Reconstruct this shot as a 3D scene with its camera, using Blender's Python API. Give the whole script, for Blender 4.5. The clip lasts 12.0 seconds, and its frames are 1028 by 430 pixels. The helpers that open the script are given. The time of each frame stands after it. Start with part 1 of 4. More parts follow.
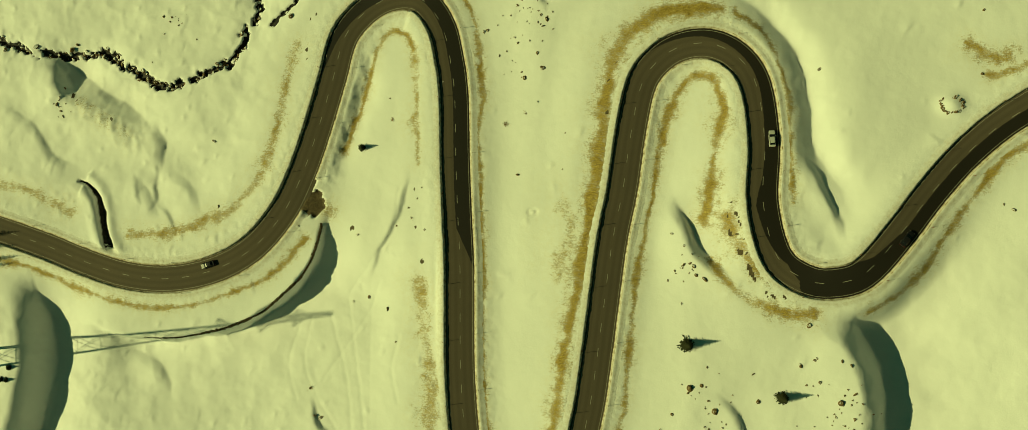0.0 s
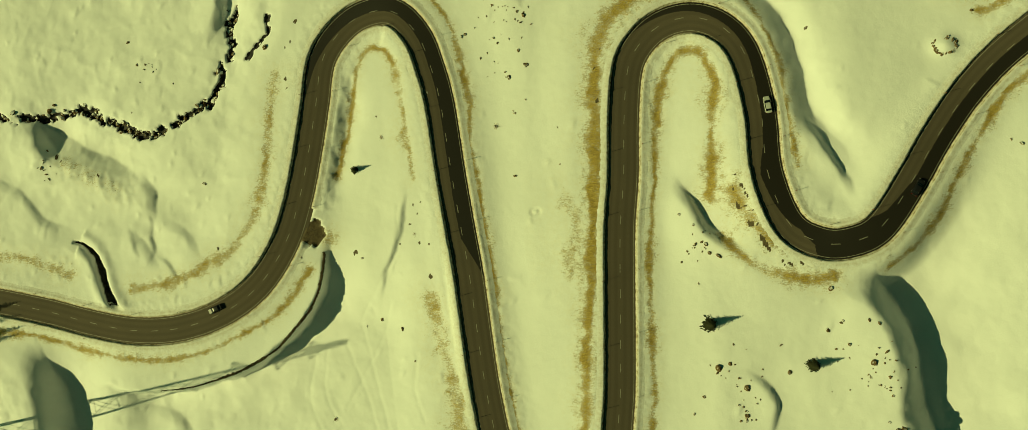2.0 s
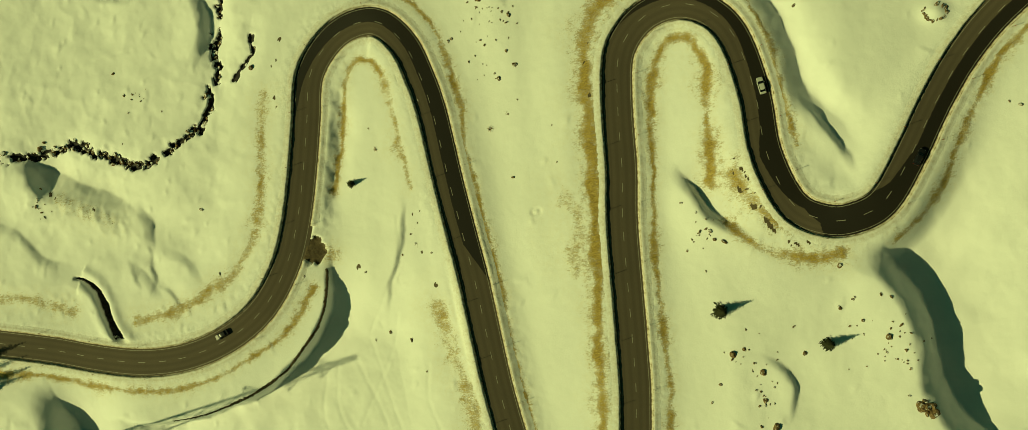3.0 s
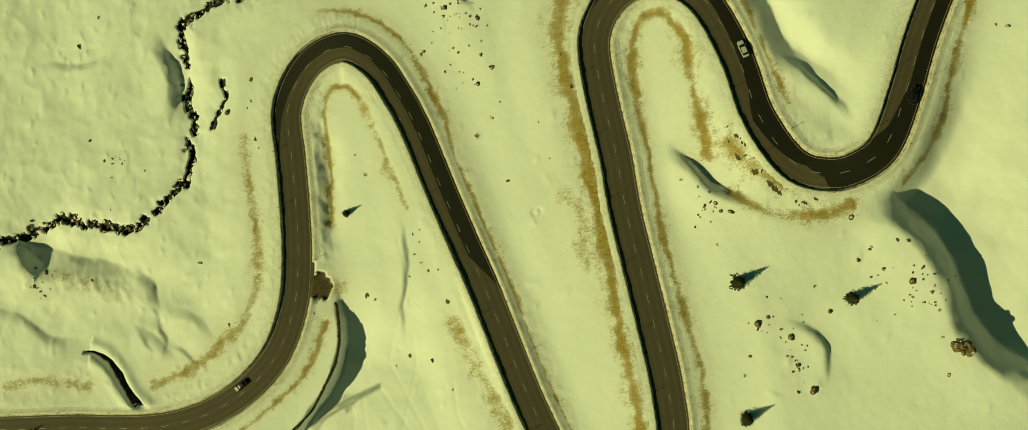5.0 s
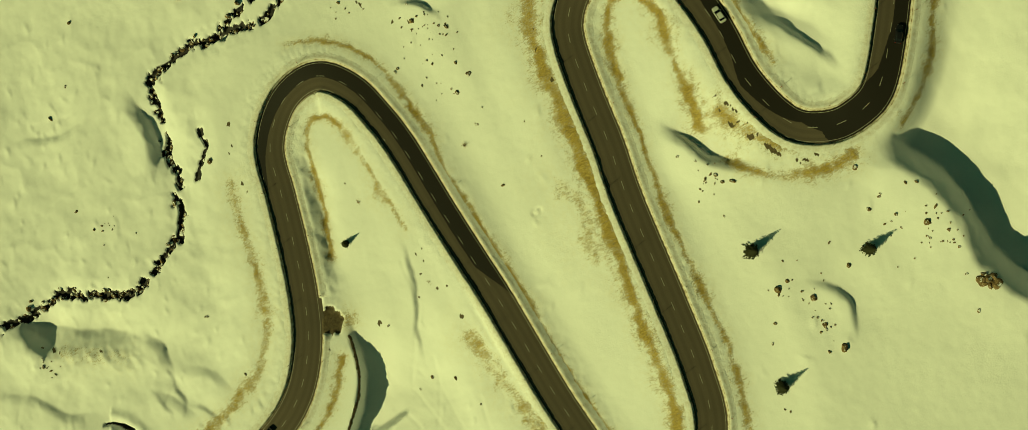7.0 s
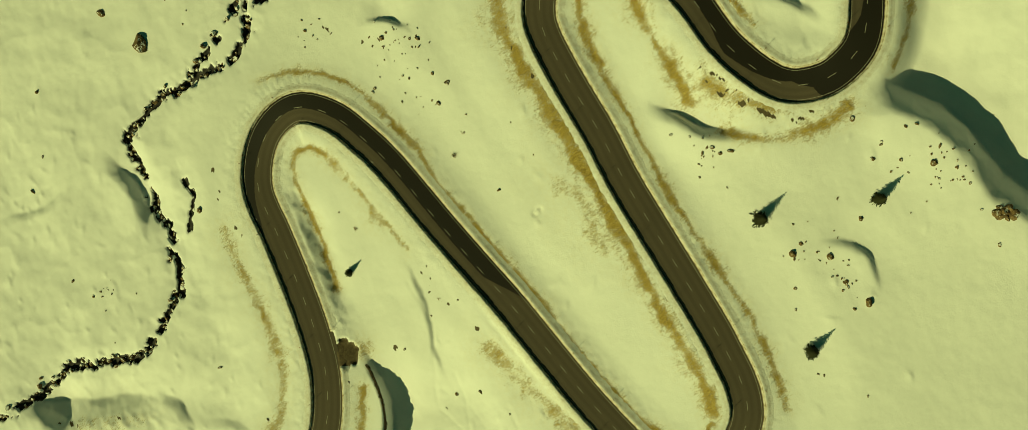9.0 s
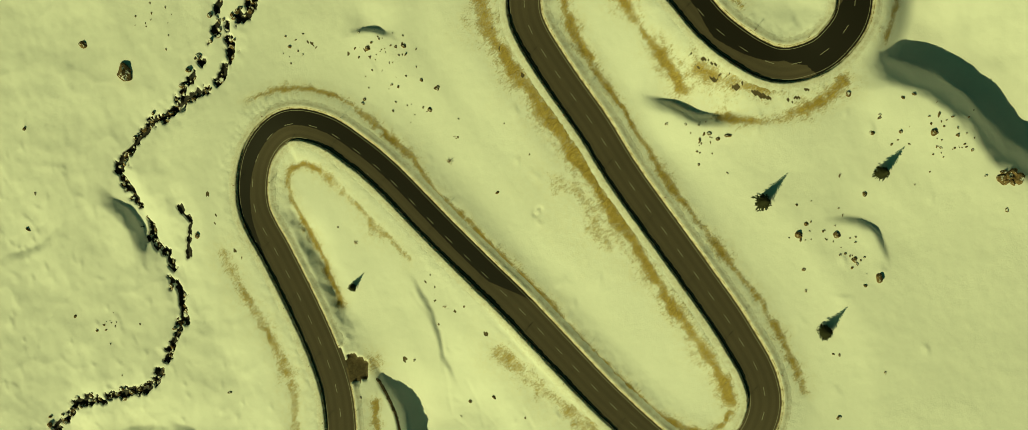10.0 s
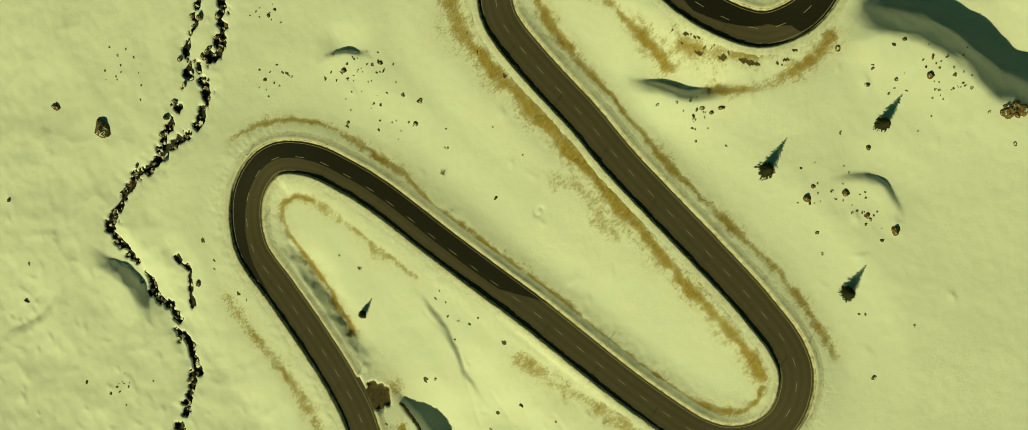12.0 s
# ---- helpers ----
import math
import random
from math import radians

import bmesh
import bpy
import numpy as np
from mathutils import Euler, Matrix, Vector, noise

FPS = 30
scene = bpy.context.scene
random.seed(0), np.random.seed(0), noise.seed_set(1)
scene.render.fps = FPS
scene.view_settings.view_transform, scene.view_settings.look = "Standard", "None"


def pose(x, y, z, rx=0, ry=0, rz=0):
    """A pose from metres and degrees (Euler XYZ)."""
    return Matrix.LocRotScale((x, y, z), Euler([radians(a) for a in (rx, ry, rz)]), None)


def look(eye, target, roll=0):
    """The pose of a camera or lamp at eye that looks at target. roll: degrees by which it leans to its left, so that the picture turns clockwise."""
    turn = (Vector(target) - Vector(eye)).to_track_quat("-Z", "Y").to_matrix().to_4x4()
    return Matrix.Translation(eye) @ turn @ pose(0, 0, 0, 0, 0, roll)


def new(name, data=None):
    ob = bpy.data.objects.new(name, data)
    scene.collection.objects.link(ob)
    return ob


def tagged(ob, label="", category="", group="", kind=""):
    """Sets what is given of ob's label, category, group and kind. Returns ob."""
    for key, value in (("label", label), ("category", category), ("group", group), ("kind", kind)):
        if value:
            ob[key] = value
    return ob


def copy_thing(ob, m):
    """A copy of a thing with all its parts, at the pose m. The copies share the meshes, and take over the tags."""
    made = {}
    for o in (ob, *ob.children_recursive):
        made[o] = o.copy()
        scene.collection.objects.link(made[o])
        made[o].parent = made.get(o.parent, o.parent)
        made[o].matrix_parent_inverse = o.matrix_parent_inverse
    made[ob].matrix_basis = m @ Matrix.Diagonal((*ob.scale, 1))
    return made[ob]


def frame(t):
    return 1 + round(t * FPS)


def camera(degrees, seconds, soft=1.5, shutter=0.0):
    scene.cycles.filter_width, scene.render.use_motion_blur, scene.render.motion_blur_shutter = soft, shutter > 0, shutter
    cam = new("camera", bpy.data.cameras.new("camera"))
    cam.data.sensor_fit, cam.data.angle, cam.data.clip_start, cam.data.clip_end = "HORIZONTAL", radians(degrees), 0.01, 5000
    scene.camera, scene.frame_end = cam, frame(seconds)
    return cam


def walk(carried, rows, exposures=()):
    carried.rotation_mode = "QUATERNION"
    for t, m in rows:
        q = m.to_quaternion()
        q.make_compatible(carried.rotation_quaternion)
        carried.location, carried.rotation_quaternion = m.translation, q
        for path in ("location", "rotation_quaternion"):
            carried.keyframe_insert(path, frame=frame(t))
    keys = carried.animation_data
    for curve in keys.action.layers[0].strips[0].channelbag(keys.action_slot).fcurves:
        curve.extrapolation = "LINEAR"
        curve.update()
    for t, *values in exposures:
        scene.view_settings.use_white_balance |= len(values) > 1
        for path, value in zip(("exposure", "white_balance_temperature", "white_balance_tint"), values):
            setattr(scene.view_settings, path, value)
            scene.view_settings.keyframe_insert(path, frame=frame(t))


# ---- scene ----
cam = camera(51.0, 12.0, 0.65)
# seconds, x, y, z, turn: a drone that looks straight down, sinks and turns clockwise
PATH = [
    (0.0, 0.21, -0.04, 312.03, 0.00),
    (0.5, -0.07, 0.09, 310.57, -1.03),
    (1.0, -0.30, 0.26, 309.15, -2.43),
    (1.5, -0.47, 0.46, 307.78, -5.00),
    (2.0, -0.59, 0.68, 306.43, -7.76),
    (2.5, -0.68, 0.92, 305.09, -10.05),
    (3.0, -0.72, 1.18, 303.76, -12.26),
    (5.0, -0.61, 2.22, 298.36, -21.33),
    (5.5, -0.54, 2.47, 296.97, -23.61),
    (6.0, -0.45, 2.71, 295.55, -25.88),
    (6.5, -0.35, 2.94, 294.10, -28.14),
    (7.0, -0.24, 3.16, 292.63, -30.37),
    (9.0, 0.21, 3.97, 286.55, -38.93),
    (9.5, 0.32, 4.17, 284.99, -41.09),
    (10.0, 0.43, 4.36, 283.44, -43.23),
    (10.5, 0.54, 4.56, 281.89, -45.22),
    (11.0, 0.64, 4.78, 280.35, -47.24),
    (11.5, 0.74, 5.01, 278.85, -49.22),
    (12.0, 0.84, 5.26, 277.38, -51.18),
]
walk(cam, [(t, pose(x, y, z, 0, 0, turn)) for t, x, y, z, turn in PATH],
     exposures=[(0.0, -0.36, 12500, -77), (12.0, -0.36, 12500, -77)])

# ---- light ----
SHADE_WAY = radians(8.0)       # the way the shadows fall, from +x towards +y
SUN_HEIGHT = radians(25.0)
world = bpy.data.worlds.new("sky")
scene.world = world
world.use_nodes = True
sky = world.node_tree.nodes.new("ShaderNodeTexSky")
sky.sky_type, sky.sun_disc = "NISHITA", False
sky.sun_elevation, sky.sun_rotation = SUN_HEIGHT, radians(270) - SHADE_WAY
sky.altitude, sky.ozone_density, sky.dust_density = 2000, 0.2, 1.5
world.node_tree.nodes["Background"].inputs[1].default_value = 0.027
cast = world.node_tree.nodes.new("ShaderNodeMix")     # added green tint on the sky's light, which turns the shade teal
cast.data_type, cast.blend_type = "RGBA", "MULTIPLY"
cast.inputs[0].default_value, cast.inputs[7].default_value = 1.0, (0.66, 1.0, 0.72, 1)
world.node_tree.links.new(sky.outputs[0], cast.inputs[6])
world.node_tree.links.new(cast.outputs[2], world.node_tree.nodes["Background"].inputs[0])
sun = new("sun", bpy.data.lights.new("sun", "SUN"))
sun.data.energy, sun.data.angle, sun.data.color = 4.95, radians(0.5), (1.0, 0.688, 0.592)
reach = Vector((-math.cos(SHADE_WAY) * math.cos(SUN_HEIGHT), -math.sin(SHADE_WAY) * math.cos(SUN_HEIGHT), math.sin(SUN_HEIGHT)))
sun.matrix_world = look(reach * 400, (0, 0, 0))


# ---- materials ----
def material(name, rough=0.8, specular=0.3):
    m = bpy.data.materials.new(name)
    m.use_nodes = True
    b = m.node_tree.nodes["Principled BSDF"]
    b.inputs["Roughness"].default_value = rough
    b.inputs["Specular IOR Level"].default_value = specular
    return m, m.node_tree.nodes, m.node_tree.links, b


def noise_node(nodes, links, scale, detail=4.0, rough=0.55, vector=None):
    n = nodes.new("ShaderNodeTexNoise")
    n.inputs["Scale"].default_value, n.inputs["Detail"].default_value, n.inputs["Roughness"].default_value = scale, detail, rough
    if vector is None:
        vector = nodes.new("ShaderNodeNewGeometry").outputs["Position"]
    links.new(vector, n.inputs["Vector"])
    return n.outputs["Fac"]


def ramp(nodes, links, fac, stops):
    r = nodes.new("ShaderNodeValToRGB")
    while len(r.color_ramp.elements) < len(stops):
        r.color_ramp.elements.new(0.5)
    for e, (p, c) in zip(r.color_ramp.elements, stops):
        e.position, e.color = p, (c, c, c, 1) if isinstance(c, (int, float)) else (*c, 1)
    links.new(fac, r.inputs[0])
    return r.outputs[0]


def blend(nodes, links, fac, a, b, how="MIX"):
    m = nodes.new("ShaderNodeMix")
    m.data_type, m.blend_type = "RGBA", how
    for socket, v in ((m.inputs[0], fac), (m.inputs[6], a), (m.inputs[7], b)):
        if isinstance(v, (int, float)):
            socket.default_value = v
        elif isinstance(v, tuple):
            socket.default_value = (*v, 1)
        else:
            links.new(v, socket)
    return m.outputs[2]


def maths(nodes, links, op, a, b):
    m = nodes.new("ShaderNodeMath")
    m.operation = op
    for socket, v in zip(m.inputs, (a, b)):
        if isinstance(v, (int, float)):
            socket.default_value = v
        else:
            links.new(v, socket)
    return m.outputs[0]


def attribute(nodes, name):
    a = nodes.new("ShaderNodeAttribute")
    a.attribute_name = name
    return a.outputs["Fac"]


def relief(nodes, links, shader, height, strength, distance):
    b = nodes.new("ShaderNodeBump")
    b.inputs["Strength"].default_value, b.inputs["Distance"].default_value = strength, distance
    links.new(height, b.inputs["Height"])
    links.new(b.outputs[0], shader.inputs["Normal"])


def plain(name, colour, rough=0.7, specular=0.3, vary=0.25, scale=3.0, metal=0.0):
    """A paint or stain of one colour with uneven patches and fine grain."""
    m, nodes, links, b = material(name, rough, specular)
    n = noise_node(nodes, links, scale)
    links.new(blend(nodes, links, n, tuple(c * (1 - vary) for c in colour), tuple(min(1, c * (1 + vary)) for c in colour)), b.inputs["Base Color"])
    b.inputs["Metallic"].default_value = metal
    return m


def snow_material():
    m, nodes, links, b = material("snow", 0.7, 0.25)
    large = noise_node(nodes, links, 0.035, 5)
    clean = ramp(nodes, links, large, [(0.3, (0.80, 0.80, 0.80)), (0.7, (0.88, 0.88, 0.88))])
    # old grass and road grit that shows through thin snow, combed down the slope
    place = nodes.new("ShaderNodeMapping")
    links.new(nodes.new("ShaderNodeNewGeometry").outputs["Position"], place.inputs["Vector"])
    place.inputs["Rotation"].default_value, place.inputs["Scale"].default_value = (0, 0, radians(-22)), (0.55, 2.1, 1.0)
    fibre = noise_node(nodes, links, 1.3, 6, 0.72, place.outputs[0])
    fine = noise_node(nodes, links, 2.4, 7, 0.78)
    tufts = noise_node(nodes, links, 0.40, 4, 0.6)
    stretch = noise_node(nodes, links, 0.085, 3, 0.5)
    grass = maths(nodes, links, "MULTIPLY", attribute(nodes, "grass"), ramp(nodes, links, stretch, [(0.33, 0.55), (0.62, 1.0)]))

    def centred(value, gain):
        return maths(nodes, links, "MULTIPLY", maths(nodes, links, "SUBTRACT", value, 0.5), gain)
    broken = maths(nodes, links, "ADD", maths(nodes, links, "ADD", centred(fine, 1.5), centred(fibre, 1.7)), centred(tufts, 1.3))
    near_grass = maths(nodes, links, "MINIMUM", maths(nodes, links, "MULTIPLY", grass, 3.0), 1.0)
    cover = maths(nodes, links, "ADD", grass, maths(nodes, links, "MULTIPLY", broken, near_grass))
    mask = ramp(nodes, links, cover, [(0.36, 0.0), (0.62, 0.55), (1.05, 0.95)])
    straw = ramp(nodes, links, maths(nodes, links, "ADD", maths(nodes, links, "MULTIPLY", fibre, 0.6), maths(nodes, links, "MULTIPLY", noise_node(nodes, links, 3.2, 5, 0.7), 0.4)),
                 [(0.36, (0.12, 0.078, 0.014)), (0.5, (0.31, 0.212, 0.045)), (0.64, (0.58, 0.45, 0.16))])
    grime = maths(nodes, links, "MULTIPLY", attribute(nodes, "grit"), noise_node(nodes, links, 0.9, 6, 0.7))
    # dust of dead grass tints the snow round the bare strips
    tint = maths(nodes, links, "MULTIPLY", maths(nodes, links, "MINIMUM", grass, 1.0), ramp(nodes, links, noise_node(nodes, links, 0.7, 6, 0.7), [(0.38, 0.1), (0.66, 0.75)]))
    clean = blend(nodes, links, tint, clean, (0.62, 0.48, 0.21))
    dirty = blend(nodes, links, ramp(nodes, links, grime, [(0.18, 0.0), (0.75, 0.9)]), clean, (0.40, 0.31, 0.18))
    dirty = blend(nodes, links, ramp(nodes, links, grime, [(0.62, 0.0), (0.85, 0.9)]), dirty, (0.09, 0.068, 0.04))
    snow_grass = blend(nodes, links, mask, dirty, straw)
    # near-black bed: dark rock, with the brook's and cleft's deep shade in the colour
    shaded_rock = ramp(nodes, links, noise_node(nodes, links, 0.8, 5), [(0.35, (0.012, 0.011, 0.010)), (0.7, (0.05, 0.045, 0.04))])
    earth = ramp(nodes, links, noise_node(nodes, links, 1.3, 6, 0.7), [(0.3, (0.05, 0.038, 0.022)), (0.7, (0.14, 0.105, 0.06))])
    snow_grass = blend(nodes, links, ramp(nodes, links, attribute(nodes, "soil"), [(0.4, 0.0), (0.6, 1.0)]), snow_grass, earth)
    links.new(blend(nodes, links, ramp(nodes, links, attribute(nodes, "bed"), [(0.35, 0.0), (0.65, 1.0)]), snow_grass, shaded_rock), b.inputs["Base Color"])
    # smooth wind-packed snow with rougher patches, and sharp small ripples
    waves = noise_node(nodes, links, 0.30, 4, 0.5)
    crust = noise_node(nodes, links, 2.2, 5, 0.65)
    patchy = ramp(nodes, links, noise_node(nodes, links, 0.05, 4, 0.6), [(0.42, 0.045), (0.66, 0.20)])
    lumps = maths(nodes, links, "ADD", patchy, maths(nodes, links, "MULTIPLY", attribute(nodes, "grit"), 0.45))
    rough = maths(nodes, links, "ADD", maths(nodes, links, "MULTIPLY", crust, lumps), maths(nodes, links, "MULTIPLY", waves, 0.32))
    relief(nodes, links, b, maths(nodes, links, "ADD", rough, maths(nodes, links, "MULTIPLY", mask, 0.22)), 0.5, 0.6)
    return m


SNOW = snow_material()


def asphalt_material():
    m, nodes, links, b = material("asphalt", 0.85, 0.25)
    grain = noise_node(nodes, links, 9.0, 4, 0.7)
    patch = noise_node(nodes, links, 0.12, 4)
    dry = blend(nodes, links, patch, (0.080, 0.061, 0.037), (0.115, 0.087, 0.054))
    dry = blend(nodes, links, 0.25, dry, ramp(nodes, links, grain, [(0.3, 0.05), (0.7, 0.15)]))
    edge = maths(nodes, links, "ADD", attribute(nodes, "wet"), maths(nodes, links, "MULTIPLY", maths(nodes, links, "SUBTRACT", noise_node(nodes, links, 0.9, 5, 0.6), 0.5), 0.35))
    wet = ramp(nodes, links, edge, [(0.42, 0.0), (0.58, 1.0)])
    worn = blend(nodes, links, maths(nodes, links, "MULTIPLY", attribute(nodes, "track"), 0.38), dry, (0.045, 0.038, 0.030))
    links.new(blend(nodes, links, wet, worn, (0.018, 0.0155, 0.012)), b.inputs["Base Color"])
    links.new(ramp(nodes, links, wet, [(0.0, 0.85), (1.0, 0.55)]), b.inputs["Roughness"])
    relief(nodes, links, b, grain, 0.25, 0.02)
    return m


ASPHALT = asphalt_material()
PAINT = plain("road_paint", (0.30, 0.28, 0.24), 0.6, 0.3, 0.3, 2.0)


# ---- plan ----
def lattice(x, y, seed):
    """Smooth noise from -1 to 1 at the places x, y, one bump a unit."""
    xi, yi = np.floor(x).astype(np.int64), np.floor(y).astype(np.int64)
    fx, fy = x - xi, y - yi
    ux, uy = fx * fx * fx * (fx * (fx * 6 - 15) + 10), fy * fy * fy * (fy * (fy * 6 - 15) + 10)

    def corner(i, j):
        h = (i * 374761393 + j * 668265263 + seed * 974634777) & 0x7FFFFFFF
        h = ((h ^ (h >> 13)) * 1274126177) & 0x7FFFFFFF
        a = (h & 0xFFFF) / 65536.0 * 2 * np.pi
        return np.cos(a) * (x - i) + np.sin(a) * (y - j)
    a = corner(xi, yi) * (1 - ux) + corner(xi + 1, yi) * ux
    b = corner(xi, yi + 1) * (1 - ux) + corner(xi + 1, yi + 1) * ux
    return 1.5 * (a * (1 - uy) + b * uy)


def hills(x, y, size, seed, octaves=4, fall=0.5):
    total, gain = np.zeros_like(x, dtype=float), 1.0
    for k in range(octaves):
        total += gain * lattice(x / size + 17.3 * k, y / size - 9.1 * k, seed + k)
        size, gain = size / 2.03, gain * fall
    return total


def slope(x, y):
    """The hillside without its details; it levels out far away."""
    z = 0.24 * 600 * np.tanh(x / 600) - 0.06 * 600 * np.tanh(y / 600)
    # gentler shelves inside the eastern bend and below the road in the west
    for cx, cy, rx, ry, flat in ((102, 14, 28, 32, 0.14), (-158, -40, 16, 26, 0.22)):
        z = z - flat * (x - cx) * np.exp(-((x - cx) / rx) ** 2 - ((y - cy) / ry) ** 2)
    return z


def curve_through(points, step):
    """Points every step metres on a smooth line through the given ones."""
    p = np.array(points, float)
    p = np.vstack([2 * p[0] - p[1], p, 2 * p[-1] - p[-2]])
    line = []
    for a, b, c, d in zip(p[:-3], p[1:-2], p[2:-1], p[3:]):
        for t in np.linspace(0, 1, 12, endpoint=False):
            line.append(0.5 * (2 * b + (c - a) * t + (2 * a - 5 * b + 4 * c - d) * t * t + (3 * b - a - 3 * c + d) * t ** 3))
    line = np.array(line + [p[-2]])
    run = np.r_[0, np.cumsum(np.hypot(*np.diff(line, axis=0).T))]
    s = np.linspace(0, run[-1], max(2, int(run[-1] / step)))
    return np.c_[np.interp(s, run, line[:, 0]), np.interp(s, run, line[:, 1])]


def eased(v, lo, hi):
    t = np.clip((v - lo) / (hi - lo), 0, 1)
    return t * t * (3 - 2 * t)


def smoothed(a, n):
    k = np.hanning(n + 2)[1:-1]
    return np.convolve(np.pad(a, n // 2, mode="edge"), k / k.sum(), "same")[n // 2:len(a) + n // 2]


ROAD_WEST = [(-330, 20), (-270, 10), (-215, 5), (-190, 2), (-167.7, -4.5), (-150.8, -9.8), (-136.6, -14.9), (-122.1, -18.9), (-107.3, -19.9), (-92.4, -16.9),
             (-79.8, -10.1), (-70.0, 1.0), (-63.9, 13.3), (-59.0, 27.3), (-54.8, 41.4), (-50.5, 55.3), (-40.2, 64.4), (-28.7, 65.2),
             (-21.6, 57.0), (-18.6, 45.5), (-17.3, 34.5), (-16.9, 16.2), (-16.3, 0.7), (-15.6, -14.1), (-15.5, -29.2), (-15.3, -44.9), (-14.3, -59.9)]
ROAD_EAST = [(-13.0, -67.6), (-9.9, -73.9), (-4.1, -78.6), (2.6, -80.1), (9.0, -78.4), (14.9, -74.1), (18.6, -66.9), (20.5, -58.9), (22.2, -50.3),
             (25.0, -30.0), (28.0, -7.8), (31.0, 7.0), (33.3, 22.8), (36.3, 36.8), (40.8, 43.5), (46.8, 47.3), (54.2, 48.1), (60.7, 45.4), (65.5, 39.9),
             (67.9, 32.2), (69.0, 18.5), (68.4, 3.2), (72.0, -11.7), (79.4, -17.6), (86.4, -18.4), (94.0, -15.8), (102.6, -6.0), (112.1, 6.6),
             (121.9, 17.7), (133.2, 27.0), (150, 36), (180, 45), (230, 50), (300, 60)]
STEP = 0.5
ROAD = curve_through(ROAD_WEST + ROAD_EAST, STEP)
for k in (0, 1):
    ROAD[:, k] = smoothed(ROAD[:, k], 13)
ROAD_Z = smoothed(slope(ROAD[:, 0], ROAD[:, 1]), 45)
ROAD_WAY = np.gradient(ROAD, axis=0)
ROAD_WAY /= np.hypot(*ROAD_WAY.T)[:, None]
ROAD_SIDE = np.c_[-ROAD_WAY[:, 1], ROAD_WAY[:, 0]]       # to the left of the way
ROAD_S = np.arange(len(ROAD)) * STEP
ROAD_TILT = 0.10 * smoothed(ROAD_SIDE[:, 0], 31)          # cross-fall, down to the west
HALF = 4.4                                               # half the road's width


def axis(lo, hi, cell, far):
    inner = np.arange(lo, hi + cell / 2, cell)
    out, d, r = [], cell, 0.0
    while r < far:
        d *= 1.22
        r += d
        out.append(r)
    return np.r_[lo - np.array(out[::-1]), inner, hi + np.array(out)]


GX, GY = axis(-182, 152, 0.46, 3000), axis(-152, 152, 0.46, 3000)
X, Y = np.meshgrid(GX, GY)


def near_line(line, reach):
    """For the grid: the signed distance (left: plus) to a line and the place on it in points, within reach; far off, 1e3."""
    dist, place = np.full(X.shape, 1e3), np.zeros(X.shape)
    for i, ((ax, ay), (bx, by)) in enumerate(zip(line[:-1], line[1:])):
        i0, i1 = np.searchsorted(GX, (min(ax, bx) - reach, max(ax, bx) + reach))
        j0, j1 = np.searchsorted(GY, (min(ay, by) - reach, max(ay, by) + reach))
        if i0 == i1 or j0 == j1:
            continue
        x, y = X[j0:j1, i0:i1], Y[j0:j1, i0:i1]
        dx, dy = bx - ax, by - ay
        ll = dx * dx + dy * dy
        t = np.clip(((x - ax) * dx + (y - ay) * dy) / ll, 0, 1)
        px, py = x - ax - t * dx, y - ay - t * dy
        d = np.hypot(px, py)
        old = dist[j0:j1, i0:i1]
        closer = d < np.abs(old)
        old[closer] = np.where(dx * py - dy * px >= 0, d, -d)[closer]
        place[j0:j1, i0:i1][closer] = (i + t)[closer]
    return dist, place


Z = slope(X, Y)
west = eased(-X + 0.3 * Y, 20, 110)
Z += (0.28 + 0.40 * west) * hills(X, Y, 45, 3, 2) + (0.07 + 0.10 * west) * hills(X, Y, 11, 8, 3) + 0.03 * hills(X, Y, 2.4, 21, 2)
# wind-packed folds, strongest on the western slope and by the brook
folds = 1 - np.abs(hills(X * 0.75 + 0.65 * Y, Y * 0.75 - 0.65 * X, 26, 31, 3, 0.45))
Z += (0.15 + 0.85 * west) * (0.3 * np.clip(folds, 0, 1) ** 3 + 0.17 * np.tanh(4 * hills(0.8 * X + 0.5 * Y, 1.5 * Y - 0.9 * X, 34, 37, 4)) + 0.07 * hills(X, Y, 4.5, 35, 2))
far_off = eased(np.maximum(np.abs(X), np.abs(Y)), 200, 900)
Z += far_off * 60 * hills(X, Y, 700, 40, 4)
GRASS, GRIT, BED = np.zeros(X.shape), np.zeros(X.shape), np.zeros(X.shape)
# the road's bed, its fills and cuts
road_d, road_p = near_line(ROAD[::2], 27)
road_p = road_p * 2
edge = np.abs(road_d) - HALF
road_z = np.interp(road_p, np.arange(len(ROAD)), ROAD_Z) + np.interp(road_p, np.arange(len(ROAD)), ROAD_TILT) * np.clip(road_d, -30, 30)


def blurred(a, n):
    for axis_ in (0, 1):
        c = np.cumsum(np.pad(a, [(n + 1, n) if k == axis_ else (0, 0) for k in (0, 1)], mode="edge"), axis=axis_)
        a = (np.take(c, range(2 * n + 1, c.shape[axis_]), axis_) - np.take(c, range(0, c.shape[axis_] - 2 * n - 1), axis_)) / (2 * n + 1)
    return a


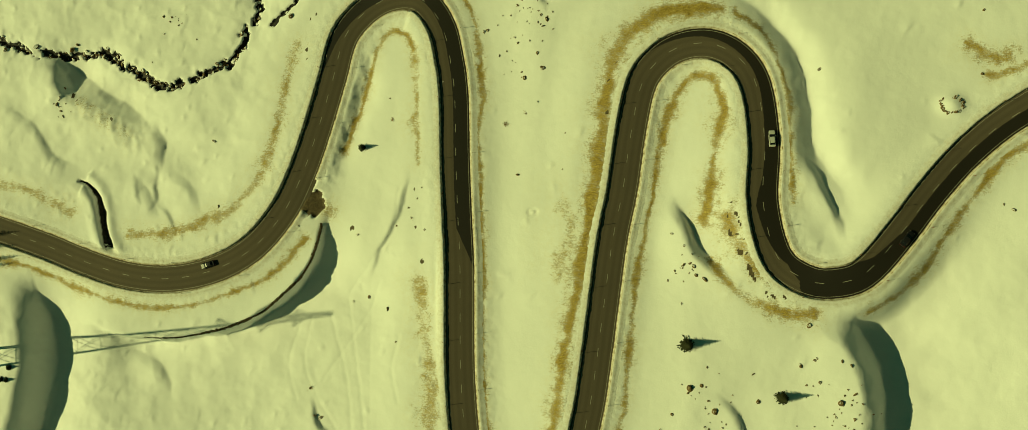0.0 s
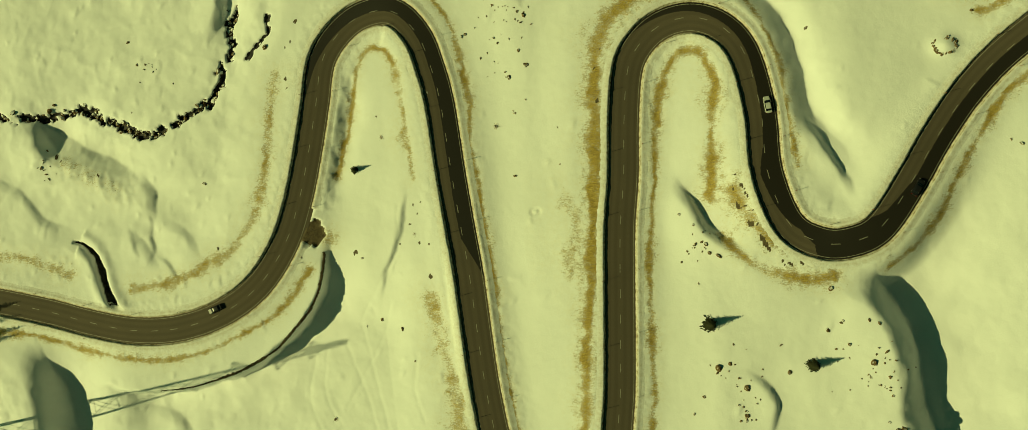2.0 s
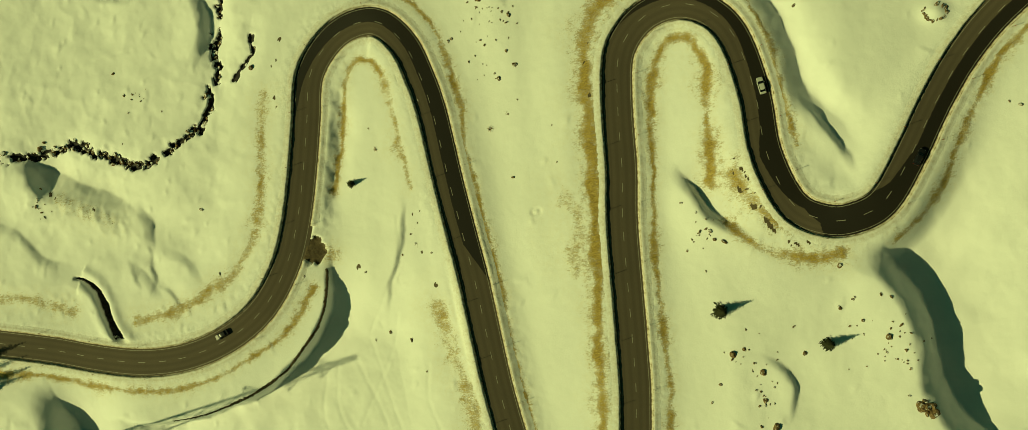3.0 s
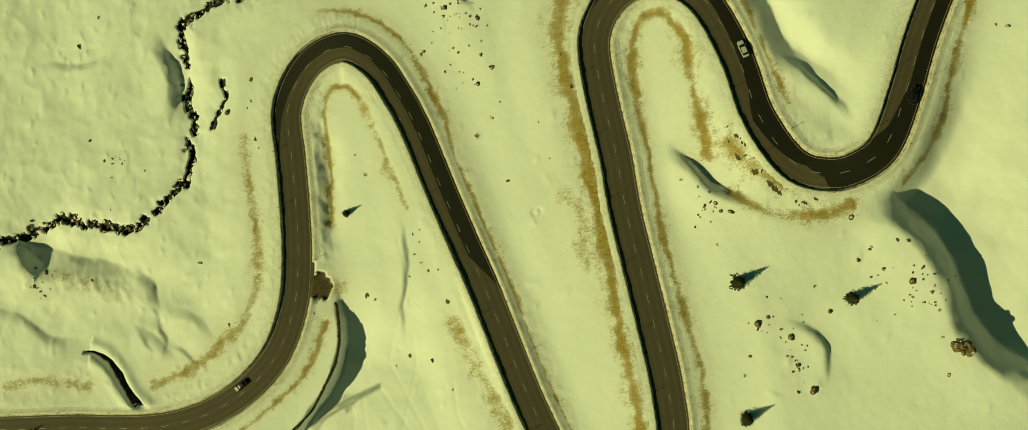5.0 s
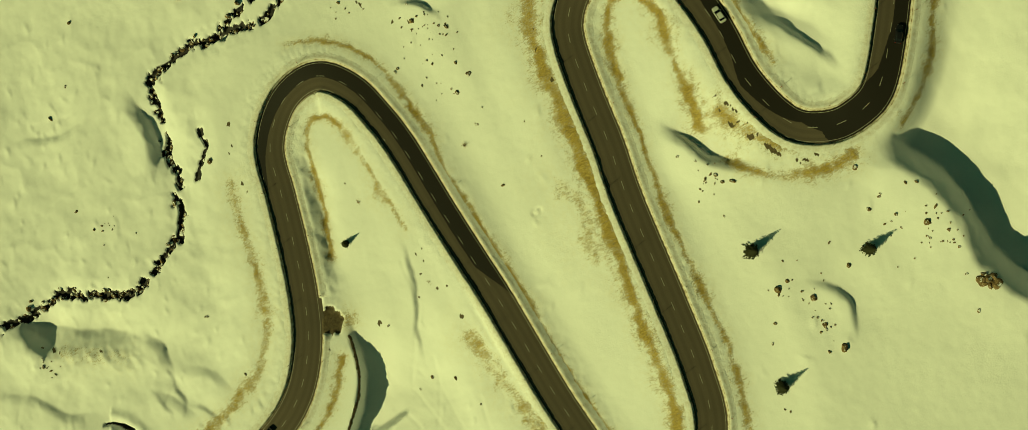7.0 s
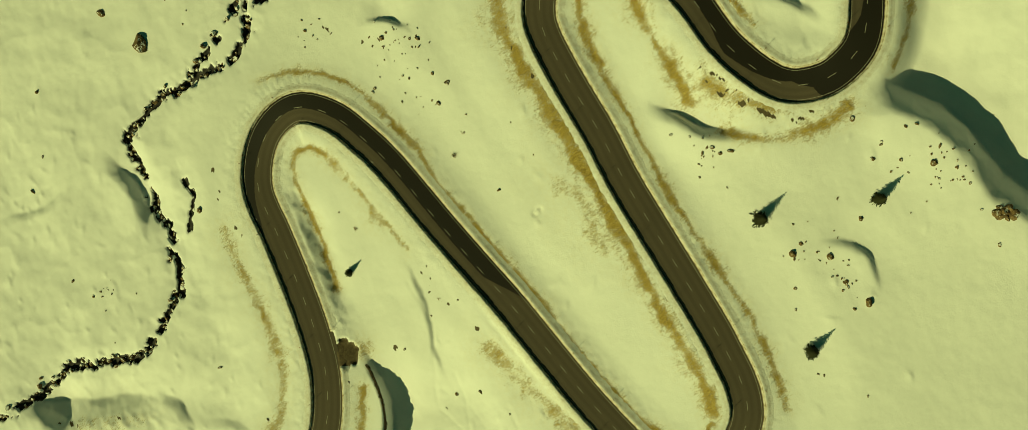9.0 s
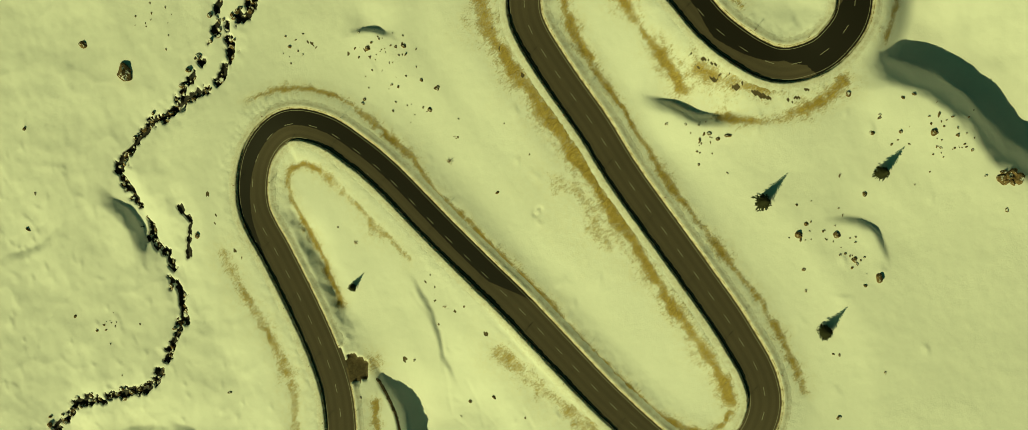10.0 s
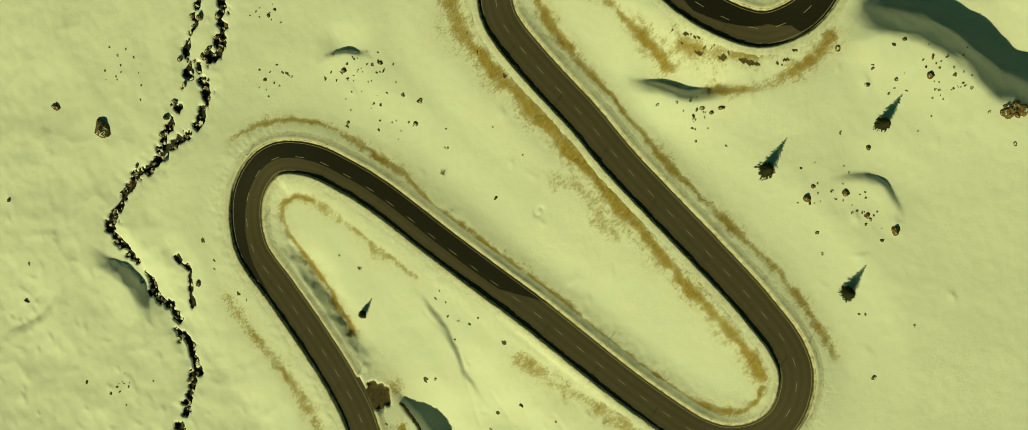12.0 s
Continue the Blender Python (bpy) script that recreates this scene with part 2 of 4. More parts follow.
# between two legs of a bend the fills run together softly
held = (edge < 27).astype(float)
soft_z = blurred(blurred(road_z * held, 12), 12) / np.maximum(blurred(blurred(held, 12), 12), 1e-3)
road_z = road_z + (soft_z - road_z) * eased(edge, 1.8, 7.0) * held
lay = blurred(np.clip((edge - 1.2) / 21.0, 0, 1) ** 0.85, 5)
bank = 0.62 * (1 - eased(edge, 2.0, 9.0))
# clods of the plough's throw beside the road
throw = eased(edge, 0.9, 1.8) * (1 - eased(edge, 4.0, 9.5)) * (0.35 + 0.65 * eased(hills(X, Y, 30, 45, 2), -0.3, 0.4))
bank = bank + throw * (0.13 * hills(X, Y, 2.6, 47, 3) + 0.07 * hills(X, Y, 1.2, 49, 1))
Z = np.where(edge < 25, (road_z + bank) * (1 - lay) + Z * lay, Z)
Z = np.where(edge < 0.9, road_z - 0.35 + (bank + 0.3) * eased(edge, 0.3, 0.9), Z)
GRIT = np.maximum(GRIT, np.where(edge < 14, 0.52 * (1 - eased(edge, 0.5, 7.0)), 0))
# drifts and scarps: a line of the crest, the side that lies in the lee (+1: left of its way), rise, drop, reach to windward, width of the drop
CRESTS = {
    "embankment": ([(-140, -33), (-133.8, -35.2), (-124.6, -37.2), (-115.6, -38.4), (-105.6, -38.2), (-95.8, -36.5), (-87.2, -34.3), (-77.6, -30.0), (-70.3, -24.3), (-65.1, -19.3), (-61.7, -14.3), (-59.6, -8.8), (-58.2, -3.0), (-57.5, 2.5)], -1, 0.4, 8.4, 4, 1.8, 30, 0.2),
    "east_scarp": ([(76.0, -28.6), (80.0, -28.4), (83.5, -29.2), (87.5, -32.5), (90.8, -37.6), (93.2, -43.6), (94.4, -51.0), (94.2, -59.3), (93.7, -65.0), (94.7, -68.9), (96.9, -75.2), (101.8, -82.4), (106.7, -93.1)], 1, 2.0, 8.6, 12, 7.0, 30, 0.24),
    "north_bank": ([(51.1, 58.7), (59.9, 56.0), (66.8, 51.0), (71.9, 44.4), (74.7, 37.5), (75.9, 28.4), (77.0, 17.5), (80.0, 10.3), (83.3, 4.9), (87.0, -4.2)], 1, 0.4, 3.0, 3, 5.8, 4),
    "cut": ([(79, 15), (83, 8), (86.5, 0), (88, -7)], 1, 0.6, 1.1, 4, 1.8, 8),
    "hollow": ([(42.5, 4.1), (46.2, -3.1), (49.9, -10.2), (54.0, -15.0), (58.4, -19.2)], 1, 0.8, 2.8, 6, 3.0, 9),
    "west_hollow": ([(-151.5, 48.9), (-147.5, 42.1), (-143.6, 35.8)], 1, 0.8, 3.0, 8, 3.0, 10),
    "step": ([(-115.3, 27.5), (-112.4, 21.3), (-113.2, 15.1)], 1, 0.4, 1.4, 5, 2.5, 8),
    "south_west_gorge": ([(-163, -18), (-161.8, -23.8), (-159.7, -30.1), (-157.5, -38.5), (-156.7, -49.0), (-158.4, -57.4), (-160.9, -67.9), (-165.3, -78.6), (-168, -90)], 1, 2.2, 7.8, 10, 7.0, 14),
    "stream_bank": ([(-83.1, 91.9), (-82.5, 84.3), (-82.1, 78.5), (-83.3, 74.1), (-88.3, 67.5)], 1, 0.5, 2.6, 8, 3.0, 7),
    "rock_step": ([(1.9, 68.9), (5.8, 65.9), (8.8, 60.9)], 1, 0.5, 1.5, 4, 1.2, 6),
    "drift": ([(54.9, -50.3), (59.5, -54.3), (61.9, -58.1), (61.0, -62.4), (58.2, -67.5)], 1, 0.5, 0.9, 4, 1.6, 7),
    "ditch": ([(-45.4, 50.8), (-48.4, 38.0), (-51.6, 28.9), (-54.6, 19.7), (-58.0, 10.6)], 1, 0.3, 1.1, 1.5, 3.2, 3.5),
    "rib": ([(-31.4, 14.0), (-32.8, 7.0), (-35.3, -1.7), (-38.8, -7.2), (-42.0, -13.0), (-44.0, -21.0)], 1, 0.3, 0.72, 6, 1.2, 8),
    "west_fold": ([(-158, 52), (-148, 42), (-134, 33), (-124, 27), (-116, 18)], 1, 0.5, 3.1, 8, 7.0, 10),
    "south_rib": ([(-62, -55), (-60, -62), (-55, -68), (-50, -78)], 1, 0.6, 0.8, 5, 1.2, 8),
    "lower_rib": ([(-128, -45), (-118, -47), (-112, -52), (-110, -60)], 1, 0.4, 0.5, 7, 2.5, 10),
    "fold_a": ([(-122, 12), (-116, 4), (-113, -2)], 1, 0.3, 0.7, 5, 2.5, 8),
    "fold_b": ([(-170, 35), (-158, 28), (-150, 18), (-138, 12)], 1, 0.3, 0.8, 6, 2.5, 10),
    "fold_c": ([(-108, 12), (-101, 6), (-99, 0)], 1, 0.3, 0.5, 5, 2.5, 8),
    "gully_side": ([(-141, 9.5), (-137.5, 5), (-134.8, -2), (-133.0, -9)], 1, 0.3, 1.3, 5, 3.2, 2.5),
    "crease_a": ([(-113.0, 14.0), (-114.2, 9.0), (-113.2, 5.0), (-114.5, 2.0)], 1, 0.2, 0.75, 4, 1.2, 5),
    "crease_b": ([(-120.0, 11.0), (-119.6, 7.0), (-118.8, 3.5)], 1, 0.2, 0.6, 4, 1.0, 4),
    "crease_c": ([(-111.0, 2.0), (-108.5, -1.0), (-106.0, -5.0)], 1, 0.2, 0.6, 4, 1.0, 4),
    "top_fold": ([(-122, 98), (-108, 92), (-96, 90)], 1, 0.4, 0.6, 6, 2.0, 8),
}
guard = eased(edge, 0.9, 3.2)
for points, lee, rise, drop, wind, width, calm_after, *fade in CRESTS.values():
    line = curve_through(points, 1.0)
    d, p = near_line(line, 10 + 2.6 * max(calm_after, wind))
    d = d * lee + 0.6 * hills(X, Y, 8, 61, 3)
    ends = np.clip(np.minimum(p, len(line) - 1 - p) / ((fade[0] if fade else 0.3) * len(line)), 0, 1)
    ends = blurred(blurred(ends * ends * (3 - 2 * ends), 5), 5)
    down = np.clip((d + 0.3 * width) / (1.3 * width), 0, 1) ** 1.7
    windward = rise * np.exp(-(np.minimum(d, 0) / wind) ** 2)
    lee_side = -drop * (0.98 + 0.05 * lattice(X / 9, Y / 9, 63)) * np.exp(-(np.maximum(d - width, 0) / calm_after) ** 2)
    clear = eased(edge, 2, 12) if lee > 0 and drop > 8 else guard
    Z += clear * np.where(np.abs(d) < 300, ends * (windward * (1 - down) + lee_side * down), 0)

# lumps in the ditch inside the first bend, on the western fold and below the road
for points, reach in (([(-43, 48), (-46.5, 38), (-49.5, 29), (-52.5, 20), (-55, 12)], 3.0), ([(-146, 39), (-138, 34), (-129, 30), (-120, 24)], 4.0), ([(-172, -34), (-168, -48), (-172, -60)], 6.0)):
    d, p = near_line(curve_through(points, 1.0), 3 * reach)
    Z += guard * np.exp(-(d / reach) ** 2) * (0.34 * hills(X, Y, 5.5, 51, 3) + 0.12 * hills(X, Y, 1.8, 53, 1))
# small wind-cut crescents and dents, mostly on the western snowfield
stamp = random.Random(77)
for k in range(420):
    if k < 230:
        cx, cy = stamp.uniform(-172, -84), stamp.uniform(-12, 128)
    elif k < 340:
        cx, cy = stamp.uniform(-135, -22), stamp.uniform(-95, 0)
    else:
        cx, cy = stamp.uniform(-10, 130), stamp.uniform(-90, 120)
    size, deep, turn, bow = stamp.uniform(0.6, 1.9), stamp.uniform(0.07, 0.24), radians(stamp.gauss(62, 28)), stamp.uniform(-0.22, 0.22)
    i0, i1 = np.searchsorted(GX, (cx - 4 * size, cx + 4 * size))
    j0, j1 = np.searchsorted(GY, (cy - 4 * size, cy + 4 * size))
    x, y = X[j0:j1, i0:i1] - cx, Y[j0:j1, i0:i1] - cy
    u, v = x * math.cos(turn) + y * math.sin(turn), y * math.cos(turn) - x * math.sin(turn)
    v = v - bow * u * u / size
    Z[j0:j1, i0:i1] += guard[j0:j1, i0:i1] * deep * np.exp(-(u / size) ** 2) * np.where(v > 0, np.exp(-(v / (0.9 * size)) ** 2), np.exp(-(v / 0.35) ** 2))

# a shallow ring-shaped sink in the snow, and the mound of the ring outcrop
Z -= 0.35 * np.exp(-((np.hypot(X - 5.6, (Y - 0.8) * 1.5) - 1.2) / 0.35) ** 2)
Z += 1.6 * np.exp(-((X - 116.4) ** 2 + 1.4 * (Y - 29.2) ** 2) / 9.0)

# the brook, open in a broken black line between snow bridges
STREAM = [(-230, 72), (-184.6, 60.8), (-169.7, 57.4), (-157.4, 53.2), (-143.1, 51.8), (-131.4, 51.8), (-125.5, 48.5), (-112.8, 41.5), (-106.1, 40.9), (-92.9, 45.7), (-87.5, 48.2),
          (-84.0, 53.2), (-82.8, 57.5), (-79.1, 63.3), (-79.1, 70.5), (-75.4, 79.7), (-73.1, 89.3), (-68.1, 91.8), (-56.5, 93.2), (-50.0, 90.8),
          (-42.5, 89.8), (-33.8, 87.3), (-27.5, 89.1), (-24.0, 91.6), (-20.7, 95.7), (-15.1, 94.1), (-8.9, 97.1), (1.7, 105.3), (16, 122), (40, 160)]
BRANCH = [(-50.0, 90.8), (-43.8, 92.9), (-37.5, 93.4), (-32.1, 95.0), (-24.3, 97.7), (-20.5, 101.2), (-15.4, 103.0), (-10.2, 104.5), (-1.8, 110.2), (15, 128)]
SIDE_BROOK = [(-65.7, 73.0), (-67.1, 68.9), (-67.0, 65.4), (-72.2, 60.7), (-78.0, 56.2)]
GULLY = [(-139.5, 11.0), (-136.8, 10.0), (-133.6, 6.6), (-131.4, 1.6), (-130.2, -4.6), (-128.3, -9.8), (-126.2, -12.9)]
for points, half, gaps, deep in ((STREAM, 1.3, -0.36, 1.6), (BRANCH, 0.85, -0.2, 1.3), (SIDE_BROOK, 0.6, 0.05, 0.8), (GULLY, 0, 0, 0)):
    d, p = near_line(curve_through(points, 1.0), 8)
    if points is GULLY:
        # a narrow cleft that widens towards the road, under a curved lip of snow
        d, wide = np.abs(d + 0.25 * hills(X, Y, 3.2, 71, 2)), np.where(p > 0, 1.5 * np.clip(p / 12.0, 0.12, 1) * (1 + 0.25 * lattice(X / 2.5, Y / 2.5, 73)), 0)
        inside = 1 - eased(d, 0.6 * wide, wide + 0.3)
        Z += guard * (0.8 * np.exp(-((d - 2.4) / 1.8) ** 2) * (p > 2) - 2.4 * inside)
        # the cleft's shade is coloured in with the brook's near-black bed
        BED = np.maximum(BED, inside * eased(edge, 0.5, 1.0))
        continue
    d = np.abs(d + 0.75 * hills(X, Y, 3.2, 71, 2))
    wide = half * np.clip(1 + 0.9 * lattice(X / 1.9, Y / 1.9, 73) + 0.7 * lattice(X / 1.0, Y / 1.0, 74) + 0.35 * lattice(X / 7, Y / 7, 75), 0.25, 2.2)
    wide = np.where(lattice(X / 4.2, Y / 4.2, 77) < gaps, 0, wide)
    open_water = 1 - eased(d, 0.55 * wide, wide + 0.05)
    open_water = np.where(wide > 0, open_water, 0)
    Z -= guard * (0.5 * (1 - eased(d, 0, 5.5)) + deep * open_water)
    BED = np.maximum(BED, 1 - eased(d, 0.65 * wide, wide + 0.25))
    BED = np.where((wide <= 0) & (d < 4), 0, BED)
# old ski tracks and slides that lie as shallow grooves
TRACKS = [[(-50, -26), (-47, -45), (-44, -66), (-43, -80)], [(-56, -30), (-50, -50), (-48, -68)], [(-66, -34), (-69, -46), (-66, -56)], [(-62, -32), (-64, -44), (-60, -54), (-52, -66)],
          [(-40, -20), (-44, -30), (-52, -42), (-58, -50)], [(-34, -36), (-36, -46), (-34, -55)], [(-120, 62), (-104, 66), (-90, 70)], [(-126, 84), (-110, 88), (-98, 92)],
          [(-112, 100), (-100, 96), (-92, 98)], [(-128, 72), (-118, 76), (-106, 76)], [(-34, 8), (-36, -4), (-43, -14), (-50, -24)]]
for points in TRACKS:
    d, p = near_line(curve_through(points, 1.0), 6)
    d = d + 0.25 * lattice(X / 5, Y / 5, 83)
    Z += guard * (0.02 * np.exp(-((d - 0.9) / 0.5) ** 2) - 0.09 * np.exp(-(d / 0.55) ** 2))
# strips where the plough's throw and the wind leave dry grass bare: the line, half the width, how bare
BANDS = [
    ([(-66.0, 51.9), (-69.1, 41.9), (-71.1, 31.8), (-74.1, 21.7), (-77.2, 11.7), (-82.4, 5.6), (-88.8, 0.6), (-98.6, -3.5), (-109.6, -6.2), (-120.8, -6.3)], 1.5, 0.75),
    ([(-175, -13), (-167.4, -14.4), (-155.3, -17.0), (-143.4, -21.9), (-131.7, -25.8), (-120.3, -28.7), (-109.1, -29.1), (-98.1, -27.5), (-89.5, -25.1), (-78.8, -20.9), (-70.4, -15.4), (-63.2, -7.4)], 0.9, 0.95),
    ([(-51.1, 19.4), (-48.1, 27.3), (-45.1, 35.2), (-43.1, 43.1), (-41.1, 50.0), (-38.1, 54.4), (-35.0, 55.3), (-32.0, 53.6), (-29.6, 49.5)], 0.7, 0.95),
    ([(-29.6, 49.5), (-28.9, 34.7), (-28.2, 15.1)], 1.3, 0.62),
    ([(-27.6, -19.7), (-25.6, -33.1), (-24.5, -44.5), (-23.9, -54.0), (-24.4, -72)], 2.0, 0.66),
    ([(-9.8, 43.9), (-9.2, 34.2), (-10.2, 24.6), (-9.6, 11.1), (-9.5, -2.3), (-8.5, -17.6), (-9.2, -24.1), (-9.0, -34.3), (-8.9, -44.9), (-8.2, -55.0), (-6.4, -64.2), (-3.0, -69.7), (1.8, -71.9), (6.3, -70.6)], 0.75, 1.0),
    ([(58.2, 57.4), (49.4, 58.3), (42.2, 57.2), (35.8, 53.7), (30.3, 48.3), (27.6, 40.8), (26.6, 33.3), (25.3, 23.9), (24.1, 14.5), (22.4, 3.3), (20.9, -6.0), (19.0, -17.2)], 1.8, 1.12),
    ([(19.0, -17.2), (16.8, -26), (15.3, -34.9), (13.5, -45.2), (12.0, -54.4), (10.4, -62.4), (8.0, -68.7)], 1.35, 1.05),
    ([(42.3, 19.9), (43.4, 27.3), (45.6, 32.8), (48.3, 37.3), (52.7, 39.1), (56.2, 37.1), (57.6, 32.5)], 0.9, 0.95),
    ([(57.6, 32.5), (58.4, 28.8), (56.9, 23.3), (55.1, 12.4), (54.1, 3.2), (53.2, -2.2)], 1.2, 1.05),
    ([(41.9, 23.6), (41.0, 16.2), (40.0, 8.8), (38.5, 1.4), (37.2, -4.1), (35.4, -13.3), (34.0, -22.5), (32.9, -35.5), (32.1, -45.8), (30.2, -57.7), (27.2, -69.5), (23.4, -79.0)], 0.8, 0.85),
    ([(58.9, -0.4), (60.9, -5.8), (63.4, -11.2), (66.3, -16.2)], 1.7, 1.1),
    ([(54.8, -13.1), (60.8, -20.2), (67.5, -24.6), (74.3, -26.7), (80.9, -26.6)], 1.3, 0.85),
    ([(145, 26), (134.2, 18.1), (128.2, 13.3), (123.4, 6.5), (117.8, -1.2), (113.7, -7.3), (108.7, -16.0), (102.2, -22.1), (95.7, -26.3)], 0.9, 0.95),
    ([(61.7, 56.7), (68.5, 51.4), (72.7, 43.0), (75.6, 32.0), (75.8, 23.0), (75.7, 12.2), (76.0, 3.2)], 0.8, 0.85),
    ([(-31.6, 77.3), (-22.4, 72.6), (-15.9, 66.2), (-11.6, 58.2), (-10.3, 50.2), (-8.9, 40.1)], 0.7, 0.8),
    ([(121.2, 44.8), (125.8, 41.5), (129.7, 41.9)], 1.6, 0.8),
    ([(125.7, 36.8), (130.4, 37.8), (134.7, 39.4)], 0.8, 0.85),
    ([(-168.2, 10.3), (-158.5, 8.1), (-148.8, 3.8), (-141.7, 0.6)], 1.6, 0.65),
    ([(14.6, 3.4), (16.5, -2.3), (15.6, -7.9), (13.5, -17.3)], 3.0, 0.42),
    # the western fold's grazing shade put into the colour, along with its sparse specks
    ([(-140, 36), (-132, 32), (-124, 26)], 3.0, 0.30),
]
for points, half, bare in BANDS:
    bare = 1.12 * bare + 0.04
    d, p = near_line(curve_through(points, 1.0), 12)
    half = half * (1 + 0.55 * lattice(X / 11.0, Y / 11.0, 93))
    d = d + 0.5 * lattice(X / 3.0, Y / 3.0, 91) + 0.35 * half * lattice(X / 9.0, Y / 9.0, 94)
    GRASS = np.maximum(GRASS, bare * np.exp(-(d / (1.3 * half)) ** 2))
    GRASS = np.maximum(GRASS, 0.44 * bare * np.exp(-(d / (3.4 * half)) ** 2))
    Z -= 0.10 * bare * np.exp(-(d / (1.5 * half)) ** 2)
GRASS *= eased(edge, 0.4, 1.6)
# the trodden lay-by beside the first bend
SOIL = (1 - eased(np.hypot((X + 61.6) / 4.9, (Y - 3.6) / 4.6) + 0.25 * lattice(X / 1.6, Y / 1.6, 95), 0.8, 1.0)) * eased(edge, -0.6, -0.1)
GRASS = np.maximum(GRASS, 0.85 * np.exp(-((X + 56) / 4) ** 2 - ((Y - 1.5) / 4) ** 2))
i = int(np.argmin(np.hypot(ROAD[:, 0] + 65.5, ROAD[:, 1] - 4.5)))
lay_z = float(ROAD_Z[i] - ROAD_TILT[i] * (HALF + 2.0))
Z = Z * (1 - SOIL) + SOIL * (lay_z - 0.04 + 0.08 * lattice(X / 1.1, Y / 1.1, 97))
# dark turf that breaks through beside the bends: a line, half the width, how much of it
TURF = [([(59.5, 2), (60.5, -4), (63, -10.5), (66.5, -16.5), (70.5, -21), (75, -23.5)], 2.4, 0.42), ([(-52.8, 74), (-58, 66), (-61.5, 58), (-63.5, 48)], 1.2, 0.24),
        # the first entry here paints the shaded slope of the western fold darker
        ([(-143, 39), (-137, 34), (-130, 31), (-122, 27)], 2.4, 0.2), ([(29.5, 46), (27.5, 38), (26.5, 28)], 1.1, 0.16), ([(-27, -14), (-30, 2), (-26, 12)], 1.8, 0.12),
        ([(-8, 74), (-2, 67), (4, 62), (9, 56)], 3.0, 0.14), ([(-55, 0), (-50, -3), (-46, -5)], 1.6, 0.12)]
clumps = hills(X * 1.2 + 0.4 * Y, Y * 0.7 - 0.4 * X, 2.2, 55, 3)
for points, half, much in TURF:
    d, p = near_line(curve_through(points, 1.0), 8)
    SOIL = np.maximum(SOIL, eased(clumps - (0.75 - much) - 0.5 * (d / half) ** 2, -0.12, 0.10) * eased(edge, 0.8, 1.4))


def sheet(name, xs, ys, z, materials, attributes):
    """One mesh over a grid."""
    ny, nx = z.shape
    me = bpy.data.meshes.new(name)
    co = np.stack([X, Y, z], -1).reshape(-1, 3).astype(np.float32)
    i = (np.arange(ny - 1)[:, None] * nx + np.arange(nx - 1)[None]).reshape(-1)
    quads = np.stack([i, i + 1, i + 1 + nx, i + nx], -1).astype(np.int32)
    me.vertices.add(len(co))
    me.vertices.foreach_set("co", co.ravel())
    me.loops.add(quads.size)
    me.loops.foreach_set("vertex_index", quads.ravel())
    me.polygons.add(len(quads))
    me.polygons.foreach_set("loop_start", np.arange(0, quads.size, 4, dtype=np.int32))
    me.polygons.foreach_set("use_smooth", np.ones(len(quads), bool))
    me.update()
    me.validate()
    for key, v in attributes.items():
        me.attributes.new(key, "FLOAT", "POINT").data.foreach_set("value", v.astype(np.float32).ravel())
    for m in materials:
        me.materials.append(m)
    return new(name, me)


ground = tagged(sheet("ground", GX, GY, Z, [SNOW], {"grass": GRASS, "grit": GRIT, "bed": BED, "soil": SOIL}),
                "snow-covered mountainside with strips of dry grass", "ground", kind="structure")


def ground_z(x, y):
    i, j = int(np.clip(np.searchsorted(GX, x) - 1, 0, len(GX) - 2)), int(np.clip(np.searchsorted(GY, y) - 1, 0, len(GY) - 2))
    u, v = (x - GX[i]) / (GX[i + 1] - GX[i]), (y - GY[j]) / (GY[j + 1] - GY[j])
    return float(Z[j, i] * (1 - u) * (1 - v) + Z[j, i + 1] * u * (1 - v) + Z[j + 1, i] * (1 - u) * v + Z[j + 1, i + 1] * u * v)


def mesh_of(name, verts, faces, mats, smooth=False, attributes=None):
    me = bpy.data.meshes.new(name)
    me.from_pydata([tuple(map(float, v)) for v in verts], [], faces)
    for m in mats:
        me.materials.append(m)
    me.polygons.foreach_set("use_smooth", np.full(len(me.polygons), smooth))
    for key, v in (attributes or {}).items():
        me.attributes.new(key, "FLOAT", "POINT").data.foreach_set("value", np.asarray(v, np.float32))
    me.update()
    return me


def child(name, me, parent, label=""):
    ob = new(name, me)
    ob.parent = parent
    return tagged(ob, label)


def ribbon(offsets, heights, cells, i0=0, i1=None, lift=None):
    """Rows of points across the road: offsets to its left, heights over it, from point i0 to i1."""
    i1 = len(ROAD) if i1 is None else i1
    verts = []
    for i in range(i0, i1):
        for k, (o, h) in enumerate(zip(offsets, heights)):
            o, h = (o, h) if lift is None else lift(i, k, o, h)
            p = ROAD[i] + ROAD_SIDE[i] * o
            verts.append((p[0], p[1], ROAD_Z[i] + ROAD_TILT[i] * o + h))
    n = len(offsets)
    faces = [(r * n + k, (r + 1) * n + k, (r + 1) * n + k + 1, r * n + k + 1) for r in range(i1 - i0 - 1) for k in range(n - 1)]
    return verts, faces


# ---- road ----
LANES = np.linspace(-HALF - 0.5, HALF + 0.5, 21)
verts, faces = ribbon(LANES, 0.06 - 0.06 * (LANES / HALF) ** 2, None)
across, along = np.tile(LANES, len(ROAD)), np.repeat(ROAD_S, len(LANES))
